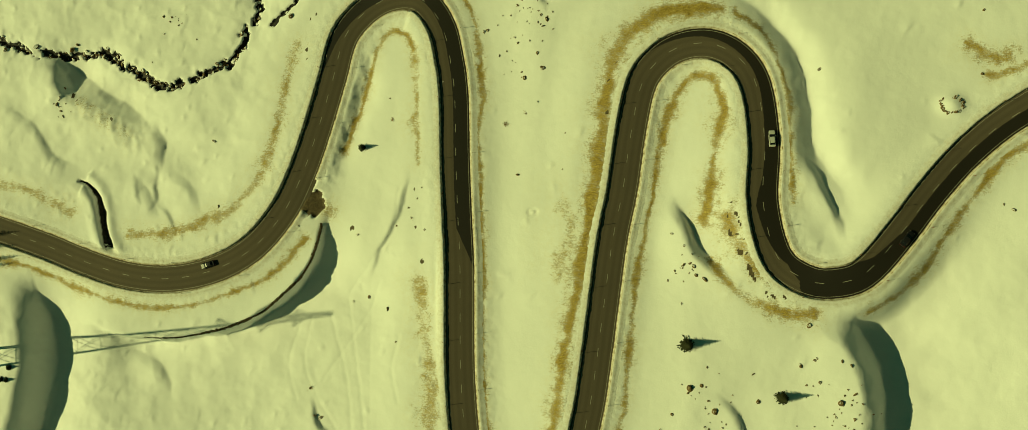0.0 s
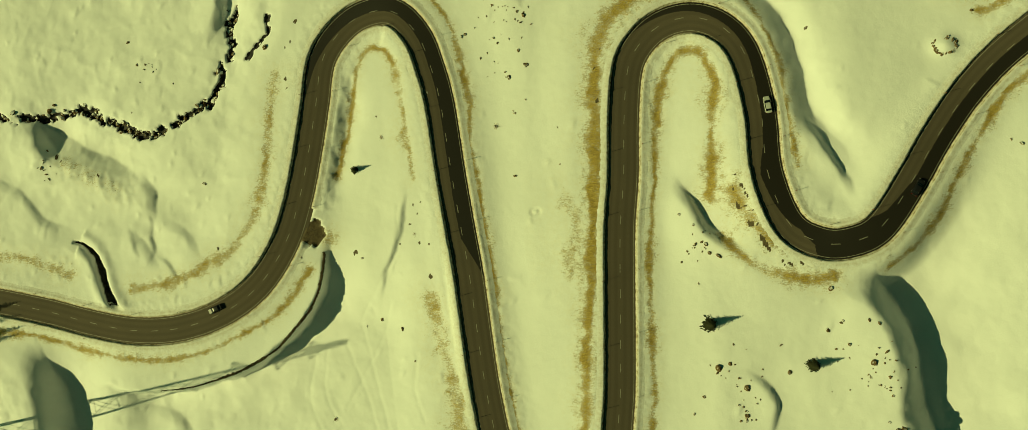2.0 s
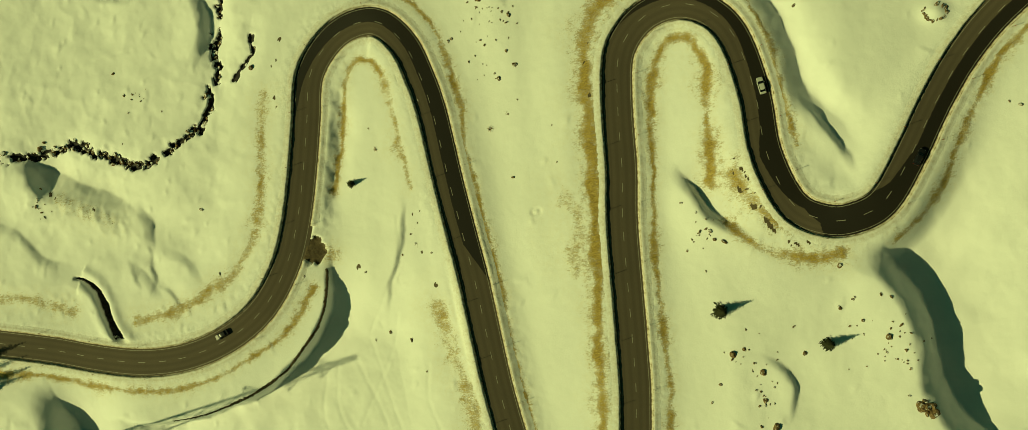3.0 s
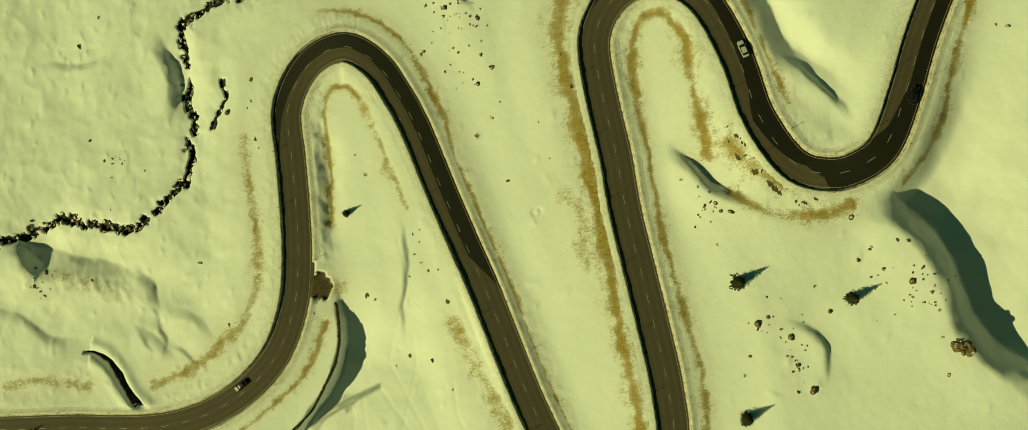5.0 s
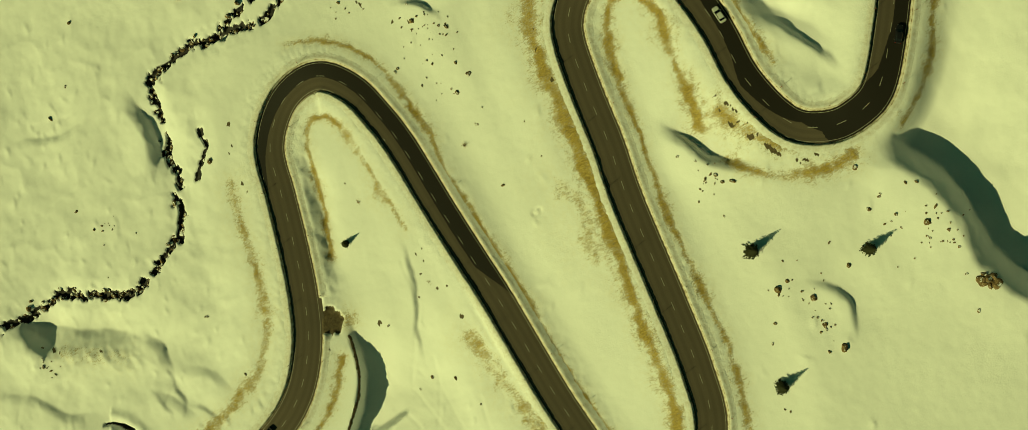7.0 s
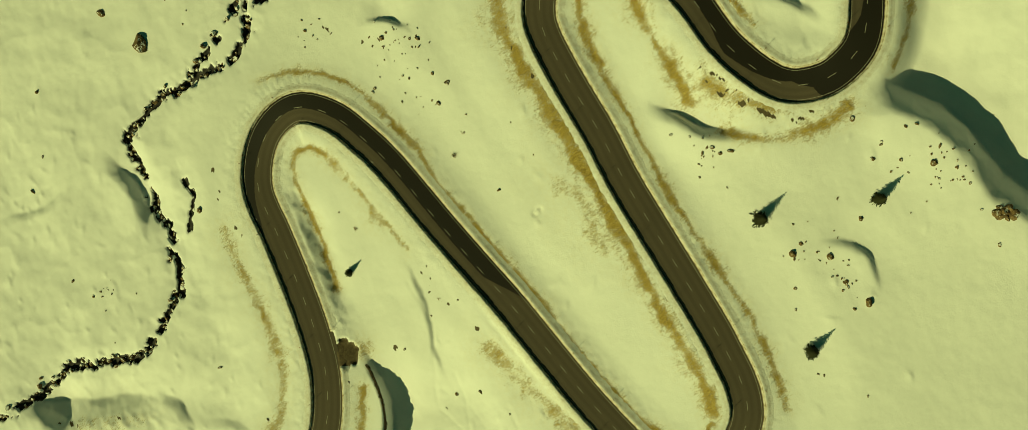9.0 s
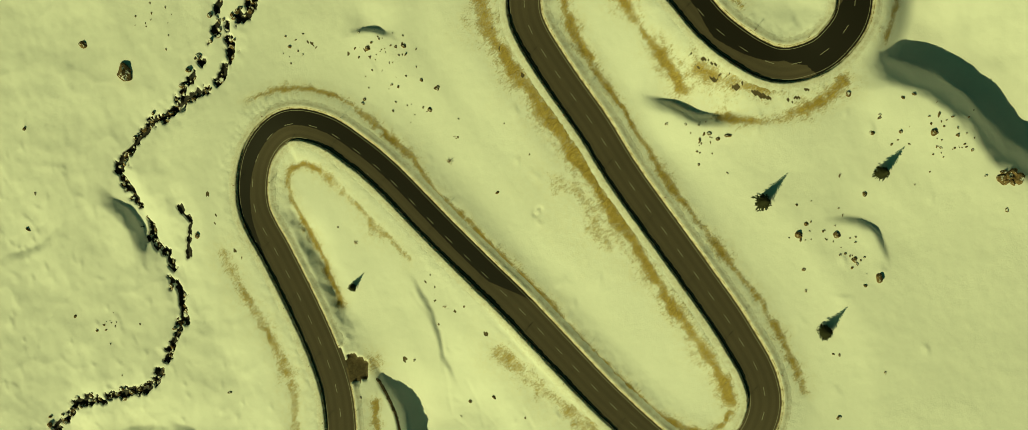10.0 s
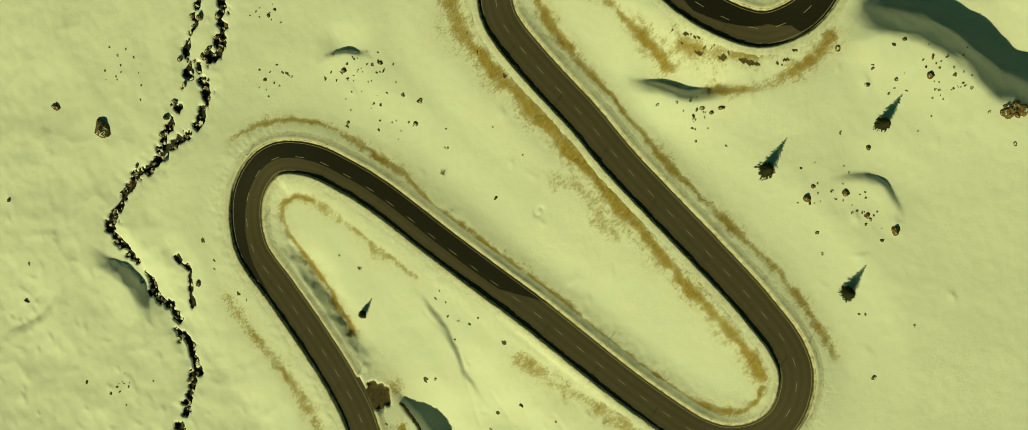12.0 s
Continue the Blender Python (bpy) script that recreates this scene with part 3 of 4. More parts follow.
track = sum(np.exp(-((across - c) / 0.35) ** 2) for c in (-3.0, -1.2, 1.2, 3.0))
# where meltwater lies: a place on the road, and the stretch across it (left: plus)
WET = [(-56, 36, 4.9, 5), (-50, 55, 1.0, 5), (-40, 64, 0.0, 5), (-29, 64.6, -0.3, 5), (-22, 56, -0.5, 5), (-17.5, 30, -0.6, 5), (-16.5, 3, -0.8, 5), (-16.4, -4, -0.6, 5), (-15.6, -18, 4.9, 5),
       (36, 37, 4.9, 5), (46, 47, 2.4, 5), (60, 45.5, 1.2, 5), (68, 32, 0.5, 5), (68.6, 10, -0.3, 5), (68.4, 3, -2, 5), (70, -5, -1, 5), (74, -14, 1.0, 5), (78, -17, -1, 5),
       (80, -17.8, -4.9, 5), (92, -16.8, -4.9, 5), (97, -12, -4.9, 1.5), (105, -3, -4.9, -0.3), (133, 27, -4.9, -0.3)]
wet_s = np.array([ROAD_S[np.argmin(np.hypot(ROAD[:, 0] - x, ROAD[:, 1] - y))] for x, y, *_ in WET])
lo, hi = (np.interp(along, wet_s, [w[k] for w in WET]) for k in (2, 3))
wet = np.clip(0.5 + (across - lo) / 1.2, 0, 1) * np.clip(0.5 + (hi - across) / 1.2, 0, 1) * np.where(along > wet_s[0], 1, 0)
road = tagged(new("road", mesh_of("road", verts, faces, [ASPHALT], True, {"track": track, "wet": wet})),
              "brown-grey asphalt mountain road winding through snow", "road", kind="structure")
# ---- snow banks beside the road ----
LAY_BY_S = float(np.argmin(np.hypot(ROAD[:, 0] + 65.0, ROAD[:, 1] - 6.5)))


def bank_side(side, seed):
    n = len(ROAD)
    s = ROAD_S
    tall = 0.86 + 0.22 * lattice(s / 26.0, s * 0 + seed, seed) + 0.12 * lattice(s / 3.1, s * 0 + 5, seed + 1) + 0.07 * lattice(s / 1.1, s * 0 + 9, seed + 2)
    ragged = 0.10 * lattice(s / 3.3, s * 0 + 3, seed + 3) + 0.07 * lattice(s / 1.1, s * 0 + 4, seed + 4)
    if side < 0:
        tall *= np.where(np.abs(np.arange(n) - LAY_BY_S - 2) < 10, 0.03, 1)
    offs = np.array([-0.30, -0.05, 0.02, 0.12, 0.30, 0.62, 1.05, 1.7, 2.6, 3.4])
    high = np.array([0.0, 0.16, 0.42, 0.72, 0.93, 1.0, 0.95, 0.78, 0.45, -0.1])
    grit = np.array([1.5, 1.2, 0.9, 1.35, 0.85, 0.65, 0.8, 0.6, 0.55, 0.5])

    def shaped(i, k, o, h):
        if side < 0 and abs(i - LAY_BY_S - 2) < 10:
            return side * (HALF + o), -0.5 if k else -0.04
        fine = 0.05 * math.sin(i * 1.7 + k * 2.1) * (k > 1)
        if k > 5:
            # the back of the bank runs out into the snow beyond it
            p = ROAD[i] + ROAD_SIDE[i] * side * (HALF + o)
            beyond = ground_z(p[0], p[1]) - ROAD_Z[i] - ROAD_TILT[i] * side * (HALF + o)
            f = (0.45, 0.9, 1.0, 1.0)[k - 6]
            return side * (HALF + o), (0.95 * tall[i]) * (1 - f) + (beyond + (0.0, 0.04, -0.06, -0.4)[k - 6]) * f
        return side * (HALF + o + ragged[i] * (0.3 if k < 3 else 1.0)), h * tall[i] + fine * tall[i] - (0.02 if k == 0 else 0.0)
    verts, faces = ribbon(offs, high, None, lift=shaped)
    if side > 0:
        faces = [f[::-1] for f in faces]
    return mesh_of("snow_bank", verts, [f[::-1] for f in faces], [SNOW], True, {"grit": np.tile(grit, n), "grass": np.zeros(n * 10), "bed": np.zeros(n * 10), "soil": np.zeros(n * 10)})


for side, seed in ((1, 301), (-1, 411)):
    tagged(new("snow_bank", bank_side(side, seed)), "ploughed snow bank with gritty layers along the road", "snow bank", kind="structure")

# ---- markings ----
for side in (1, -1):
    o = side * (HALF - 0.75)
    verts, faces = ribbon([o - 0.06, o + 0.06], [0.075, 0.075], None, lift=lambda i, k, o, h: (o, 0.06 - 0.06 * (o / HALF) ** 2 + 0.006))
    child("edge_line", mesh_of("edge_line", verts, faces, [PAINT]), road, "thin worn white edge line")
DASH = bpy.data.meshes.new("dash")
bm = bmesh.new()
bmesh.ops.create_cube(bm, size=1, matrix=Matrix.Diagonal((2.4, 0.15, 0.008, 1)))
bm.to_mesh(DASH)
bm.free()
DASH.materials.append(PAINT)
k = 150.0
while k < ROAD_S[-1] - 120:
    i = int(k / STEP)
    ob = child("dash", DASH, road)
    rise = math.atan2(ROAD_Z[i + 2] - ROAD_Z[i - 2], 4 * STEP)
    ob.matrix_basis = pose(ROAD[i, 0], ROAD[i, 1], ROAD_Z[i] + 0.068, 0, 0, math.degrees(math.atan2(ROAD_WAY[i, 1], ROAD_WAY[i, 0]))) @ pose(0, 0, 0, math.degrees(ROAD_TILT[i]), -math.degrees(rise), 0)
    k += 6.9


# ---- snow poles ----
WOOD = plain("pole_wood", (0.22, 0.15, 0.09), 0.8, 0.2, 0.35, 4.0)
RED = plain("pole_paint", (0.35, 0.06, 0.03), 0.6, 0.3, 0.2, 4.0)


def rod(name, r0, r1, z0, z1, mat, sides=7, smooth=True):
    bm = bmesh.new()
    bmesh.ops.create_cone(bm, cap_ends=True, segments=sides, radius1=r0, radius2=r1, depth=z1 - z0, matrix=Matrix.Translation((0, 0, (z0 + z1) / 2)))
    me = bpy.data.meshes.new(name)
    bm.to_mesh(me)
    bm.free()
    me.materials.append(mat)
    return me


pole = new("snow_pole")
child("shaft", rod("shaft", 0.065, 0.05, -0.6, 2.3, WOOD), pole)
child("band", rod("band", 0.07, 0.065, 1.75, 2.1, RED), pole, "faded red painted band")
tagged(pole, "thin wooden snow pole standing in the roadside bank", "snow pole", "snow poles along the road")
first = True
for side in (1, -1):
    k = 160.0 + (0 if side > 0 else 2.5)
    while k < ROAD_S[-1] - 150:
        i = int(k / STEP)
        p = ROAD[i] + ROAD_SIDE[i] * side * (HALF + 0.55)
        m = pose(p[0], p[1], ROAD_Z[i] + ROAD_TILT[i] * side * (HALF + 0.55) + 0.6, random.uniform(-3, 3), random.uniform(-3, 3), random.uniform(0, 360))
        if first:
            pole.matrix_basis, first = m, False
        else:
            copy_thing(pole, m)
        k += 17.5 + random.uniform(-1.0, 1.0)


# ---- rocks ----
def rock_material(name, snow_from):
    m, nodes, links, b = material(name, 0.9, 0.2)
    stone = ramp(nodes, links, noise_node(nodes, links, 2.2, 6, 0.65), [(0.3, (0.06, 0.042, 0.025)), (0.55, (0.19, 0.13, 0.07)), (0.75, (0.38, 0.28, 0.17))])
    up = nodes.new("ShaderNodeSeparateXYZ")
    links.new(nodes.new("ShaderNodeNewGeometry").outputs["Normal"], up.inputs[0])
    lying = maths(nodes, links, "ADD", up.outputs[2], maths(nodes, links, "MULTIPLY", maths(nodes, links, "SUBTRACT", noise_node(nodes, links, 1.1, 4), 0.5), 1.1))
    links.new(blend(nodes, links, ramp(nodes, links, lying, [(snow_from, 0.0), (snow_from + 0.1, 1.0)]), stone, (0.83, 0.83, 0.83)), b.inputs["Base Color"])
    relief(nodes, links, b, noise_node(nodes, links, 5.0, 5, 0.7), 0.6, 0.08)
    return m


ROCK, SNOWY_ROCK = rock_material("rock", 0.93), rock_material("snow_capped_rock", 0.74)
WALL_STONE = plain("wall_stone", (0.07, 0.055, 0.035), 0.9, 0.2, 0.6, 1.2)


def rock_mesh(seed, flat, cuts, stone, fineness=3):
    """A broken boulder of radius about 1: a ball cut by planes and roughened."""
    rng = random.Random(seed)
    bm = bmesh.new()
    bmesh.ops.create_icosphere(bm, subdivisions=fineness, radius=1)
    planes = [(Vector((rng.uniform(-1, 1), rng.uniform(-1, 1), rng.uniform(-0.3, 1))).normalized(), rng.uniform(0.5, 0.85)) for _ in range(cuts)]
    for v in bm.verts:
        for n, d in planes:
            over = v.co.dot(n) - d
            if over > 0:
                v.co -= n * over
        v.co += v.co.normalized() * (0.14 * noise.noise(v.co * 1.6 + Vector((seed, 0, 0))) + 0.05 * noise.noise(v.co * 5 + Vector((0, seed, 0))))
        v.co.x *= rng.uniform(0.995, 1.005)
        v.co.z *= flat
    me = bpy.data.meshes.new("rock")
    bm.to_mesh(me)
    bm.free()
    me.materials.append(stone)
    return me


ROCK_SHAPES = [rock_mesh(s, f, c, ROCK) for s, f, c in ((1, 0.7, 9), (2, 0.55, 11), (3, 0.8, 8), (4, 0.6, 12), (5, 0.75, 10), (6, 0.5, 9))]
BROOK_SHAPES = [rock_mesh(s, f, 8, SNOWY_ROCK, 2) for s, f in ((21, 0.8), (22, 0.65), (23, 0.7), (24, 0.9))]

WALL_SHAPES = [rock_mesh(s, 0.8, 9, WALL_STONE, 2) for s in (31, 32, 33)]
rng = random.Random(12)


def put_rock(x, y, size, sunk=0.25, label="brown weathered rock poking out of the snow", group="rocks on the snowfield", lift=0.0, shapes=ROCK_SHAPES):
    ob = new("rock", rng.choice(shapes))
    s = 0.85 * size * rng.uniform(0.85, 1.15)
    ob.matrix_basis = pose(x, y, ground_z(x, y) + lift + s * (0.55 - sunk) * 0.6, rng.uniform(-15, 15), rng.uniform(-15, 15), rng.uniform(0, 360)) @ Matrix.Diagonal((s, s * rng.uniform(0.38, 0.9), s * rng.uniform(0.7, 1.1), 1))
    return tagged(ob, label, "rock", group)


ROCKS_NORTH = [(-55.2, 122.9, 1.8), (3.6, 68.0, 0.48), (0, 65.9, 0.64), (2.4, 63.3, 0.96), (-0.8, 63.5, 0.64), (4.2, 63.6, 0.48), (7.4, 59.4, 0.48), (8.1, 58.2, 0.64), (9.8, 56.8, 0.96), (8.7, 54.9, 0.8), (11.6, 53.9, 0.48), (3.3, 40.1, 1.0), (-7.6, 54.5, 0.64), (0.5, 51.9, 0.64), (4.8, 50.8, 0.48), (7.0, 47.0, 0.64), (-20.9, 39.2, 0.8), (3.7, 29.5, 0.48), (-7.5, 73.7, 0.64), (1.1, 88.0, 0.8), (3.3, 87.8, 0.64), (-12.6, 79.0, 0.64), (-0.1, 91.5, 0.64), (-29.9, 115.0, 0.48), (-32.8, 116.0, 0.48), (-30.4, 111.9, 0.48), (-34.4, 113.7, 0.48), (-37.6, 113.1, 0.48)]
ROCKS_WEST = [(-38.4, 116.7, 0.48), (-38.4, 103.8, 0.48), (-106.1, 98.6, 0.96), (-96.5, 104.0, 0.64), (-85.3, 119.1, 0.8), (-113.1, 70.5, 0.96), (-110.9, 62.9, 0.6), (-108.0, 62.5, 0.45), (-105.9, 61.5, 0.32), (-93.1, 23.0, 1.0), (-65.3, -3.4, 0.5), (-46.7, -5.9, 0.64), (-145.2, 41.0, 0.64), (-147.4, 35.7, 0.8), (-146.1, 33.5, 0.8), (-145.4, 31.8, 0.64), (-141.3, 55.2, 0.8), (-104.7, 60.5, 0.32), (-99.7, 55.3, 0.32), (-114.8, 48.5, 0.32), (-91.0, 2.6, 0.64)]
ROCKS_EAST = [(79.9, -30.0, 0.96), (87.7, -39.1, 0.8), (90.0, -40.1, 0.64), (90.7, -47.6, 0.96), (87.4, -50.2, 1.28), (81.1, -39.1, 0.64), (77.5, -40.7, 0.8), (82.3, -45.0, 0.64), (81.6, -38.6, 0.48), (78.9, -45.9, 0.48), (92.6, -50.1, 0.48), (91.6, -52.9, 0.48), (90.6, -54.1, 0.64), (90.1, -57.7, 0.48), (90.6, -59.1, 0.64), (86.1, -54.0, 0.48), (90.3, -56.9, 0.48), (88.8, -65.9, 0.64), (86.9, -75.3, 0.64), (65.5, -43.4, 0.8), (66.7, -50.8, 0.8), (51.8, -47.1, 0.9), (48.8, -48.0, 1.2), (48.3, -49.1, 0.8), (55.3, -54.0, 1.3)]
ROCKS_SOUTH = [(53.4, -42.0, 0.48), (56.5, -43.6, 0.32), (52.6, -58.3, 0.48), (57.2, -58.3, 0.48), (54.0, -62.6, 0.64), (55.7, -68.5, 1.6), (54.1, -61.4, 0.96), (51.8, -68.0, 0.64), (44.0, -55.3, 0.64), (40.8, -59.8, 0.64), (25.3, -89.4, 0.96), (35.0, -76.2, 0.48), (36.0, -77.4, 0.48), (40.9, -87.6, 0.64), (53.0, -17.8, 1.28), (50.1, -14.2, 0.96), (49.0, -13.5, 0.8), (47.4, -13.8, 0.8), (50.7, -16.7, 0.64), (44.3, -5.3, 0.64), (47.5, -8.6, 0.64), (43.3, -18.3, 0.5), (46.8, -24.7, 0.64)]
ROCKS_MID = [(-37.5, -28.2, 0.96), (-36.9, 34.9, 0.4), (-34.7, -3.3, 0.48), (-26.1, -4.3, 0.48), (-58.0, -61.2, 1.12), (-59.9, -60.5, 0.8), (-61.6, -52.6, 0.6), (-43.5, -24.8, 0.7), (-48.6, -26.3, 0.48), (-34.8, -37.6, 0.48), (-8.7, 54.0, 0.64), (1.4, 50.3, 0.64), (8.4, 42.6, 1.2), (84.0, 39.9, 0.96), (124.1, 37.3, 0.64), (124.8, 54.3, 0.48), (131.8, 1.3, 0.96), (129.5, 2.7, 0.64), (7.1, 32.8, 0.4), (14.9, 23.5, 0.4), (14.1, 13.1, 0.32), (1.3, 11.7, 0.9)]
for x, y, r in ROCKS_NORTH + ROCKS_WEST + ROCKS_EAST + ROCKS_SOUTH + ROCKS_MID:
    put_rock(x, y, r)
put_rock(-51.2, 108.2, 3.9, 0.25, "large brown boulder with a snowy top")
# a low outcrop with a ring of bare stone, and the broken outcrop at the scarp's foot
for k in range(24):
    a = 2 * math.pi * k / 24
    if k not in (6, 7, 8):
        put_rock(116.4 + 2.7 * math.cos(a) + rng.uniform(-0.3, 0.3), 29.2 + 2.0 * math.sin(a) + rng.uniform(-0.3, 0.3), rng.uniform(0.7, 1.0), 0.75, "brown stone in the rim of a snow-filled outcrop", "stones of the ring outcrop")
for k in range(9):
    put_rock(92.2 + rng.uniform(-1.8, 1.8), -69.2 + rng.uniform(-2.2, 1.6), rng.uniform(1.1, 2.0), 0.5, "brown slab of a broken outcrop under the scarp", "slabs of the outcrop")
# the dry-stone wall that holds the embankment
wall_line = curve_through(CRESTS["embankment"][0][3:-1], 0.40)
wall = tagged(new("retaining_wall"), "dark dry-stone retaining wall along the snowy road embankment", "wall")
for k, p in enumerate(wall_line):
    stone = child("stone", rng.choice(WALL_SHAPES), wall)
    size = rng.uniform(0.46, 0.72) * min(1.0, 0.4 + k / 90)
    stone.matrix_basis = pose(p[0] + rng.uniform(-0.1, 0.1), p[1] + rng.uniform(-0.1, 0.1), ground_z(p[0], p[1]) + 0.18, rng.uniform(-20, 20), rng.uniform(-20, 20), rng.uniform(0, 360)) @ Matrix.Diagonal((size, size * 0.8, size * 1.1, 1))
# small stones strewn round the larger ones
for cx, cy, n, spread in ((88, -50, 30, 7.5), (52, -52, 16, 6.0), (54, -62, 8, 4.0), (4, 58, 26, 8.0), (49, -14, 14, 4.5), (2, 88, 8, 4.0), (-35, 113, 8, 5.0), (-108, 62, 8, 3.5), (1, 46, 8, 6.0), (-12, 78, 8, 4.0), (-146, 35, 10, 3.5)):
    for _ in range(n):
        put_rock(cx + rng.gauss(0, spread * 0.6), cy + rng.gauss(0, spread * 0.6), rng.uniform(0.2, 0.45), 0.15)


def brook_stones():
    """All the small stones of the brook, in one mesh."""
    verts, faces, count = [], [], 0
    for points, every in ((STREAM, 0.6), (BRANCH, 0.9), (SIDE_BROOK, 1.2)):
        for p in curve_through(points, every):
            if not (-185 < p[0] < 20 and p[1] < 128):
                continue
            x, y = p[0] + rng.uniform(-2.0, 2.0), p[1] + rng.uniform(-2.0, 2.0)
            if BED[np.searchsorted(GY, y) - 1, np.searchsorted(GX, x) - 1] < 0.3 and rng.random() < 0.85:
                continue
            shape, s = rng.choice(BROOK_SHAPES), rng.uniform(0.35, 1.0)
            m = pose(x, y, ground_z(x, y) + 0.3 * s, rng.uniform(-20, 20), rng.uniform(-20, 20), rng.uniform(0, 360)) @ Matrix.Diagonal((s, s * rng.uniform(0.6, 1), s * rng.uniform(0.8, 1.6), 1))
            n = len(shape.vertices)
            co = np.empty(n * 3)
            shape.vertices.foreach_get("co", co)
            mm = np.array(m)
            verts.append(co.reshape(-1, 3) @ mm[:3, :3].T + mm[:3, 3])
            ix = np.empty(len(shape.polygons) * 3, np.int64)
            shape.polygons.foreach_get("vertices", ix)
            faces.append(ix.reshape(-1, 3) + count)
            count += n
    me = bpy.data.meshes.new("brook_stones")
    me.from_pydata(np.vstack(verts).tolist(), [], np.vstack(faces).tolist())
    me.materials.append(SNOWY_ROCK)
    return new("brook_stones", me)


tagged(brook_stones(), "dark wet stones with caps of snow along the brook", "stones", kind="stuff")

# ---- spruces ----
NEEDLES = plain("spruce_needles", (0.040, 0.042, 0.020), 0.8, 0.2, 0.5, 1.5)
BARK = plain("bark", (0.10, 0.07, 0.045), 0.9, 0.1, 0.3, 5.0)


def crown_mesh(seed, height, radius):
    """Whorls of drooping branches, each with twigs that end in ragged needles."""
    r = random.Random(seed)
    verts, faces = [], []

    def leaf(a, b, w, up):
        way = b - a
        side = way.cross(Vector((0, 0, 1)))
        if side.length < 1e-4:
            side = Vector((1, 0, 0))
        side = side.normalized() * w
        k = len(verts)
        mid = a + way * 0.45 + Vector((0, 0, up))
        verts.extend([a, mid - side, b, mid + side, mid - Vector((0, 0, w * 0.7))])
        faces.extend([(k, k + 1, k + 4), (k + 1, k + 2, k + 4), (k + 2, k + 3, k + 4), (k + 3, k, k + 4), (k, k + 3, k + 1), (k + 3, k + 2, k + 1)])
    whorls = 17
    for n in range(whorls):
        f = n / (whorls - 1)
        z, reach = height * (0.10 + 0.87 * f), radius * (1 - f) ** 0.85 + 0.12
        for j in range(11 if f < 0.6 else 7):
            a = 2 * math.pi * (j + r.random() * 0.8) / (11 if f < 0.6 else 7) + n
            d = reach * r.uniform(0.6, 1.15)
            root = Vector((0, 0, z + r.uniform(-0.15, 0.15)))
            tip = root + Vector((math.cos(a) * d, math.sin(a) * d, -0.28 * d + r.uniform(-0.1, 0.15)))
            leaf(root, tip, 0.12 + 0.07 * d, 0.06)
            for q in range(5):
                t = r.uniform(0.3, 0.95)
                base = root.lerp(tip, t)
                turn = a + r.choice((-1, 1)) * r.uniform(0.5, 1.1)
                l = d * r.uniform(0.22, 0.42) * (1.15 - 0.5 * t)
                leaf(base, base + Vector((math.cos(turn) * l, math.sin(turn) * l, -0.35 * l)), 0.09 + 0.03 * d, 0.03)
    return mesh_of("crown", verts, faces, [NEEDLES], False)


def spruce(x, y, height, radius, seed, label):
    tree = new("spruce")
    child("trunk", rod("trunk", 0.035 * height * 0.6, 0.02, -0.8, height * 0.98, BARK, 9), tree)
    child("crown", crown_mesh(seed, height, radius), tree)
    tree.matrix_basis = pose(x, y, ground_z(x, y), 0, 0, seed * 40)
    return tagged(tree, label, "tree", "spruces on the slope")


spruce(-45.5, 20.2, 4.2, 1.15, 1, "slim small dark spruce alone in deep snow")
spruce(48.0, -35.9, 6.6, 2.2, 2, "bushy dark spruce standing alone in snow")
spruce(72.6, -49.5, 6.2, 1.95, 3, "dark spruce beside scattered rocks in snow")
spruce(37.1, -70.4, 6.6, 2.0, 4, "dark spruce on open snow below the bend")
spruce(-161.0, -48.7, 2.0, 1.0, 5, "knee-high round young spruce by the gorge")
spruce(-163.7, -52.6, 1.8, 0.9, 6, "knee-high round young spruce by the gorge")
spruce(-161.8, -52.7, 1.6, 0.8, 7, "knee-high round young spruce by the gorge")
for k, (x, y, h) in enumerate(((-181.0, -8.2, 14.5), (-182.0, -12.5, 16.0), (-180.0, -16.0, 15.5), (-183, -18.5, 16.0))):
    spruce(x, y, h, 3.0, 11 + k, "tall dark spruce beside the road")

# ---- dry grass ----
STRAW = plain("straw", (0.30, 0.20, 0.09), 0.9, 0.1, 0.35, 6.0)
for x, y, n, h in ((-2.3, 26.6, 46, 1.3), (3.4, 29.9, 14, 0.6), (-36.3, 28.5, 40, 0.9), (-61.6, -52.6, 30, 1.0), (-72.5, -17.5, 14, 0.6), (-30.0, -1.0, 20, 0.7)):
    r = random.Random(int(x * 10))
    verts, faces = [], []
    for _ in range(n):
        a, l, lean = r.uniform(0, 6.28), h * r.uniform(0.6, 1.3), r.uniform(0.2, 0.9)
        b = Vector((r.gauss(0, 0.25), r.gauss(0, 0.25), -0.1))
        t = b + Vector((math.cos(a) * l * lean, math.sin(a) * l * lean, l * 0.8))
        s = Vector((-math.sin(a), math.cos(a), 0)) * 0.035
        k = len(verts)
        verts.extend([b - s, b + s, t, b + Vector((0, 0, 0.06))])
        faces.extend([(k, k + 1, k + 2), (k + 1, k + 3, k + 2), (k + 3, k, k + 2)])
    tuft = new("grass_tuft", mesh_of("grass_tuft", verts, faces, [STRAW]))
    tuft.matrix_basis = pose(x, y, ground_z(x, y))
    tagged(tuft, "dry yellow grass tuft sticking through the snow", "grass", "grass tufts")

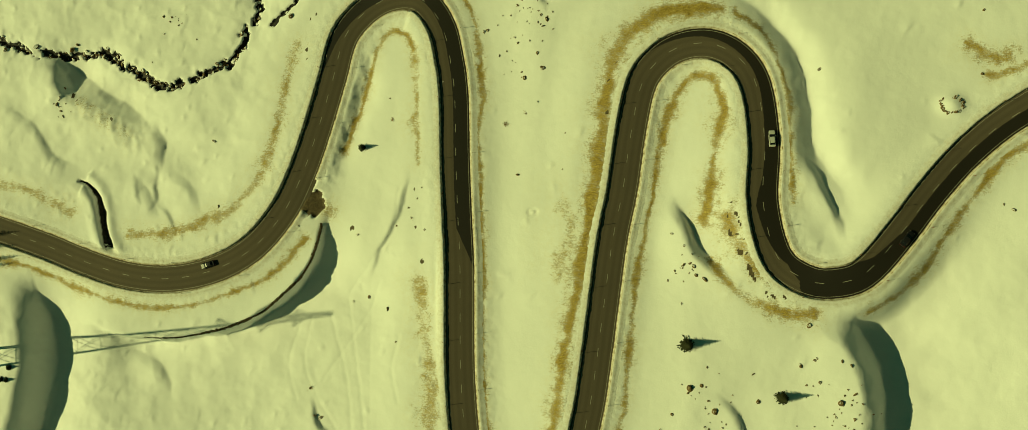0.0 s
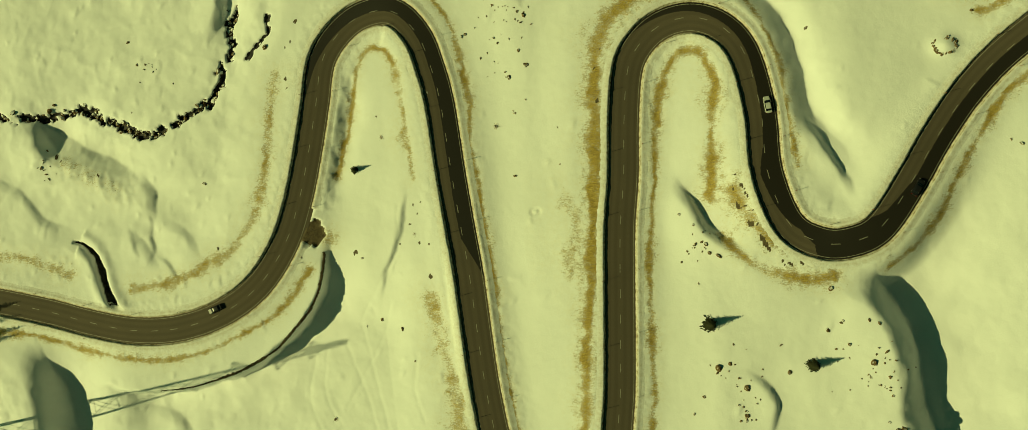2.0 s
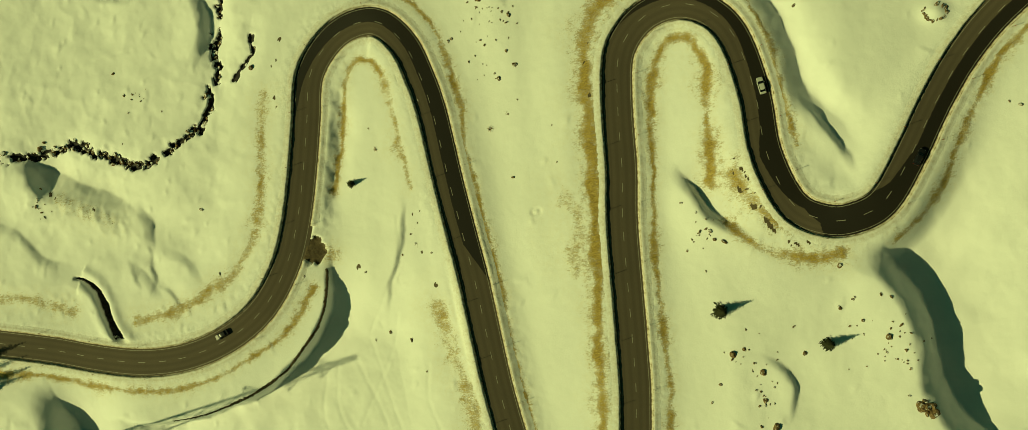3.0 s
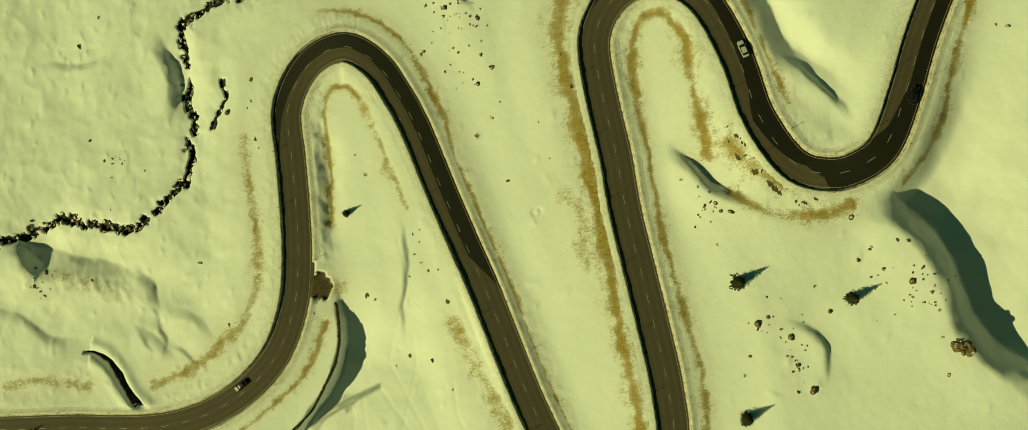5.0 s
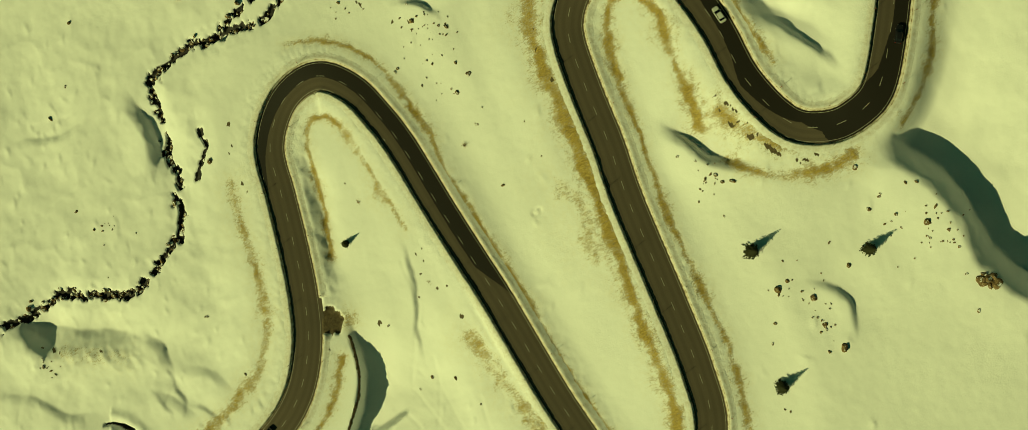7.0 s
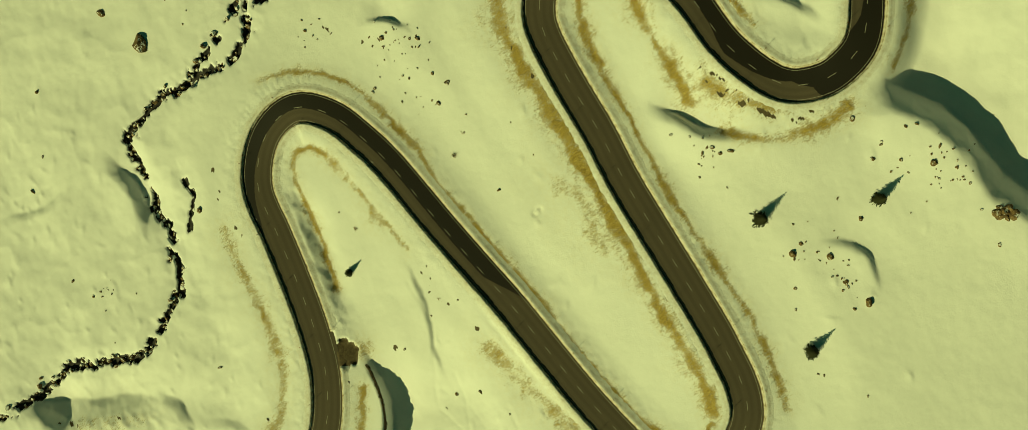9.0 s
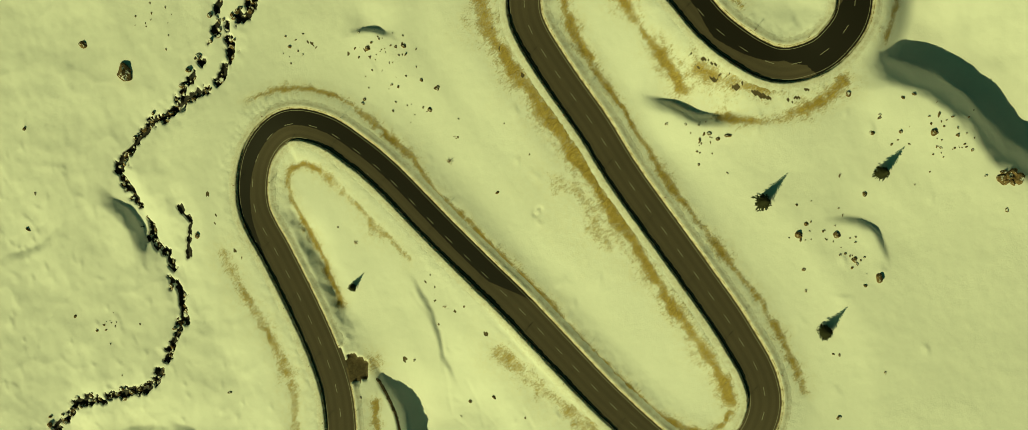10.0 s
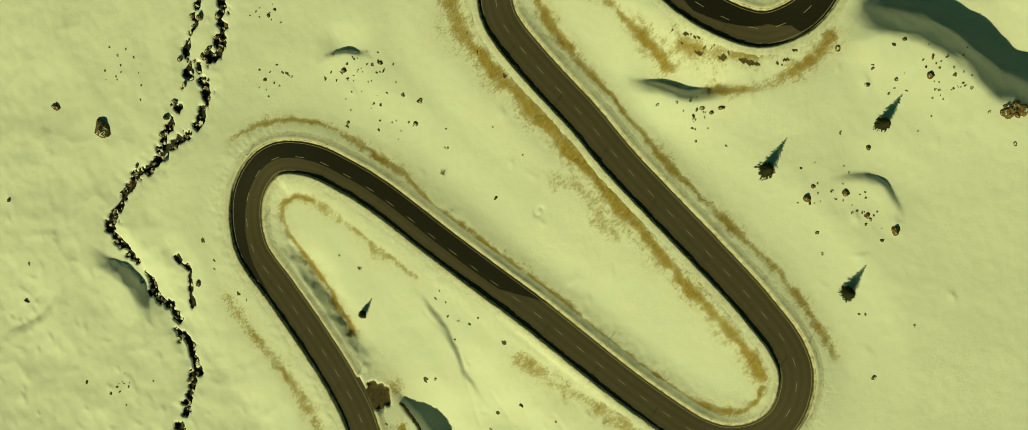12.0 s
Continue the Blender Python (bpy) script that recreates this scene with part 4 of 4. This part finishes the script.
# ---- power pylon west of the road, whose shadow crosses the slope ----
STEEL = plain("galvanised_steel", (0.35, 0.36, 0.36), 0.5, 0.4, 0.15, 2.0, 0.6)


def bar(bm, a, b, w):
    a, b = Vector(a), Vector(b)
    turn = (b - a).to_track_quat("Z", "Y").to_matrix().to_4x4()
    bmesh.ops.create_cube(bm, size=1, matrix=Matrix.Translation((a + b) / 2) @ turn @ Matrix.Diagonal((w, w, (b - a).length, 1)))


def pylon(x, y, height, base):
    top = 1.0
    thing = new("power_pylon")
    corners = ((-1, -1), (1, -1), (1, 1), (-1, 1))
    levels = [0, 0.14, 0.27, 0.39, 0.5, 0.6, 0.69, 0.77, 0.84, 0.9, 0.95, 1.0]

    def at(c, f):
        half = (base * (1 - f) ** 1.15 + top * f) / 2
        return (c[0] * half, c[1] * half, height * f)
    for c in corners:
        bm = bmesh.new()
        for f, g in zip(levels[:-1], levels[1:]):
            bar(bm, at(c, f), at(c, g), 0.30 - 0.14 * f)
        me = bpy.data.meshes.new("leg")
        bm.to_mesh(me)
        bm.free()
        me.materials.append(STEEL)
        child("leg", me, thing)
    for k in range(4):
        c, e = corners[k], corners[(k + 1) % 4]
        bm = bmesh.new()
        for f, g in zip(levels[:-1], levels[1:]):
            bar(bm, at(c, f), at(e, g), 0.13)
            bar(bm, at(e, f), at(c, g), 0.13)
            bar(bm, at(c, g), at(e, g), 0.13)
        me = bpy.data.meshes.new("lattice")
        bm.to_mesh(me)
        bm.free()
        me.materials.append(STEEL)
        child("lattice", me, thing)
    for f, reach in ((0.78, 3.2), (0.88, 2.6)):
        bm = bmesh.new()
        for s in (-1, 1):
            tip = (0, s * reach, height * f)
            for c in ((-1, s), (1, s)):
                bar(bm, at(c, f), tip, 0.16)
                bar(bm, at(c, f + 0.03), tip, 0.14)
        me = bpy.data.meshes.new("crossarm")
        bm.to_mesh(me)
        bm.free()
        me.materials.append(STEEL)
        child("crossarm", me, thing)
    thing.matrix_basis = pose(x, y, ground_z(x, y) - 0.5, 0, 0, 12)
    return tagged(thing, "tall steel lattice power pylon on the snowy slope", "pylon")


pylon(-186.0, -48.5, 84.0, 7.0)

# ---- cars ----
GLASS = plain("car_glass", (0.012, 0.014, 0.016), 0.12, 0.5, 0.1)
RUBBER = plain("tyre_rubber", (0.02, 0.02, 0.02), 0.8, 0.2, 0.1)
CHROME = plain("rim_metal", (0.4, 0.4, 0.4), 0.35, 0.5, 0.1, 3.0, 0.8)
LENS = plain("headlight_lens", (0.6, 0.6, 0.58), 0.15, 0.5, 0.05)
TAIL = plain("tail_light", (0.25, 0.01, 0.008), 0.2, 0.5, 0.05)


def car(x, y, way, colour, label, offset):
    """A saloon, nose along its +x: a lower body and a cabin lofted from cross sections, glass, lamps and wheels."""
    paint = plain("car_paint", colour, 0.3, 0.5, 0.06, 1.0)
    thing = new("car")

    def loft(sections, mat, name, parent, label=""):
        verts, faces = [], []
        for sx, half, z0, z1, tuck in sections:
            verts.extend([(sx, -half + 0.06, z0), (sx, -half, z0 + 0.35 * (z1 - z0)), (sx, -half + tuck, z1 - 0.04), (sx, -half + tuck + 0.12, z1),
                          (sx, half - tuck - 0.12, z1), (sx, half - tuck, z1 - 0.04), (sx, half, z0 + 0.35 * (z1 - z0)), (sx, half - 0.06, z0)])
        for r in range(len(sections) - 1):
            for k in range(8):
                faces.append((r * 8 + k, r * 8 + (k + 1) % 8, r * 8 + 8 + (k + 1) % 8, r * 8 + 8 + k))
        faces += [tuple(range(8))[::-1], tuple(range(len(verts) - 8, len(verts)))]
        return child(name, mesh_of(name, verts, faces, [mat], False), parent, label)
    body = loft([(-2.28, 0.72, 0.42, 0.80, 0.05), (-2.15, 0.86, 0.28, 0.96, 0.07), (-1.3, 0.91, 0.22, 1.0, 0.08), (0, 0.92, 0.22, 0.98, 0.08), (0.9, 0.91, 0.22, 0.94, 0.08),
                 (1.8, 0.87, 0.24, 0.82, 0.09), (2.18, 0.76, 0.3, 0.70, 0.08), (2.28, 0.62, 0.4, 0.58, 0.05)], paint, "body", thing)
    loft([(-1.75, 0.70, 0.97, 1.02, 0.05), (-1.15, 0.78, 0.97, 1.40, 0.16), (0.0, 0.80, 0.96, 1.45, 0.17), (0.35, 0.80, 0.95, 1.40, 0.16), (1.15, 0.74, 0.92, 0.97, 0.05)], GLASS, "cabin_glass", body, "dark tinted glass")
    loft([(-1.25, 0.60, 1.40, 1.43, 0.02), (-0.5, 0.64, 1.43, 1.475, 0.02), (0.1, 0.64, 1.43, 1.47, 0.02), (0.40, 0.60, 1.38, 1.415, 0.02)], paint, "roof", body)
    for s in (-1, 1):
        loft([(0.62, 0.10, 0.95, 1.07, 0.02), (0.72, 0.11, 0.95, 1.09, 0.02), (0.80, 0.08, 0.97, 1.06, 0.02)], paint, "mirror", body).location = (0, s * 0.98, 0)
        loft([(2.02, 0.14, 0.58, 0.74, 0.02), (2.20, 0.13, 0.56, 0.70, 0.02), (2.27, 0.09, 0.58, 0.66, 0.02)], LENS, "headlight", body).location = (0, s * 0.58, 0)
        loft([(-2.30, 0.13, 0.70, 0.86, 0.02), (-2.2, 0.14, 0.68, 0.9, 0.02)], TAIL, "tail_light", body).location = (0, s * 0.62, 0)
        for wx in (-1.38, 1.38):
            tyre = child("wheel", rod("wheel", 0.33, 0.33, -0.11, 0.11, RUBBER, 20), thing)
            tyre.matrix_basis = pose(wx, s * 0.82, 0.33, 90, 0, 0)
            child("rim", rod("rim", 0.21, 0.21, -0.118, 0.118, CHROME, 12), tyre)
    i = int(np.argmin(np.hypot(ROAD[:, 0] - x, ROAD[:, 1] - y)))
    p = ROAD[i] + ROAD_SIDE[i] * offset
    turn = math.degrees(math.atan2(ROAD_WAY[i, 1], ROAD_WAY[i, 0])) + (180 if way < 0 else 0)
    rise = math.degrees(math.atan2(ROAD_Z[i + 3] - ROAD_Z[i - 3], 6 * STEP)) * way
    thing.matrix_basis = pose(p[0], p[1], ROAD_Z[i] + ROAD_TILT[i] * offset + 0.065 - 0.06 * (offset / HALF) ** 2, 0, 0, turn) @ pose(0, 0, 0, math.degrees(ROAD_TILT[i]) * way, -rise, 0)
    return tagged(thing, label, "car", "cars on the road")


car(-94.2, -15.5, -1, (0.012, 0.012, 0.013), "black saloon car driving on the asphalt road", 2.0)
car(71.1, 20.8, -1, (0.55, 0.55, 0.52), "silver-white saloon car driving on the wet road", 2.0)
car(105.5, -6.7, 1, (0.012, 0.012, 0.014), "black saloon car driving on the wet road", -2.0)
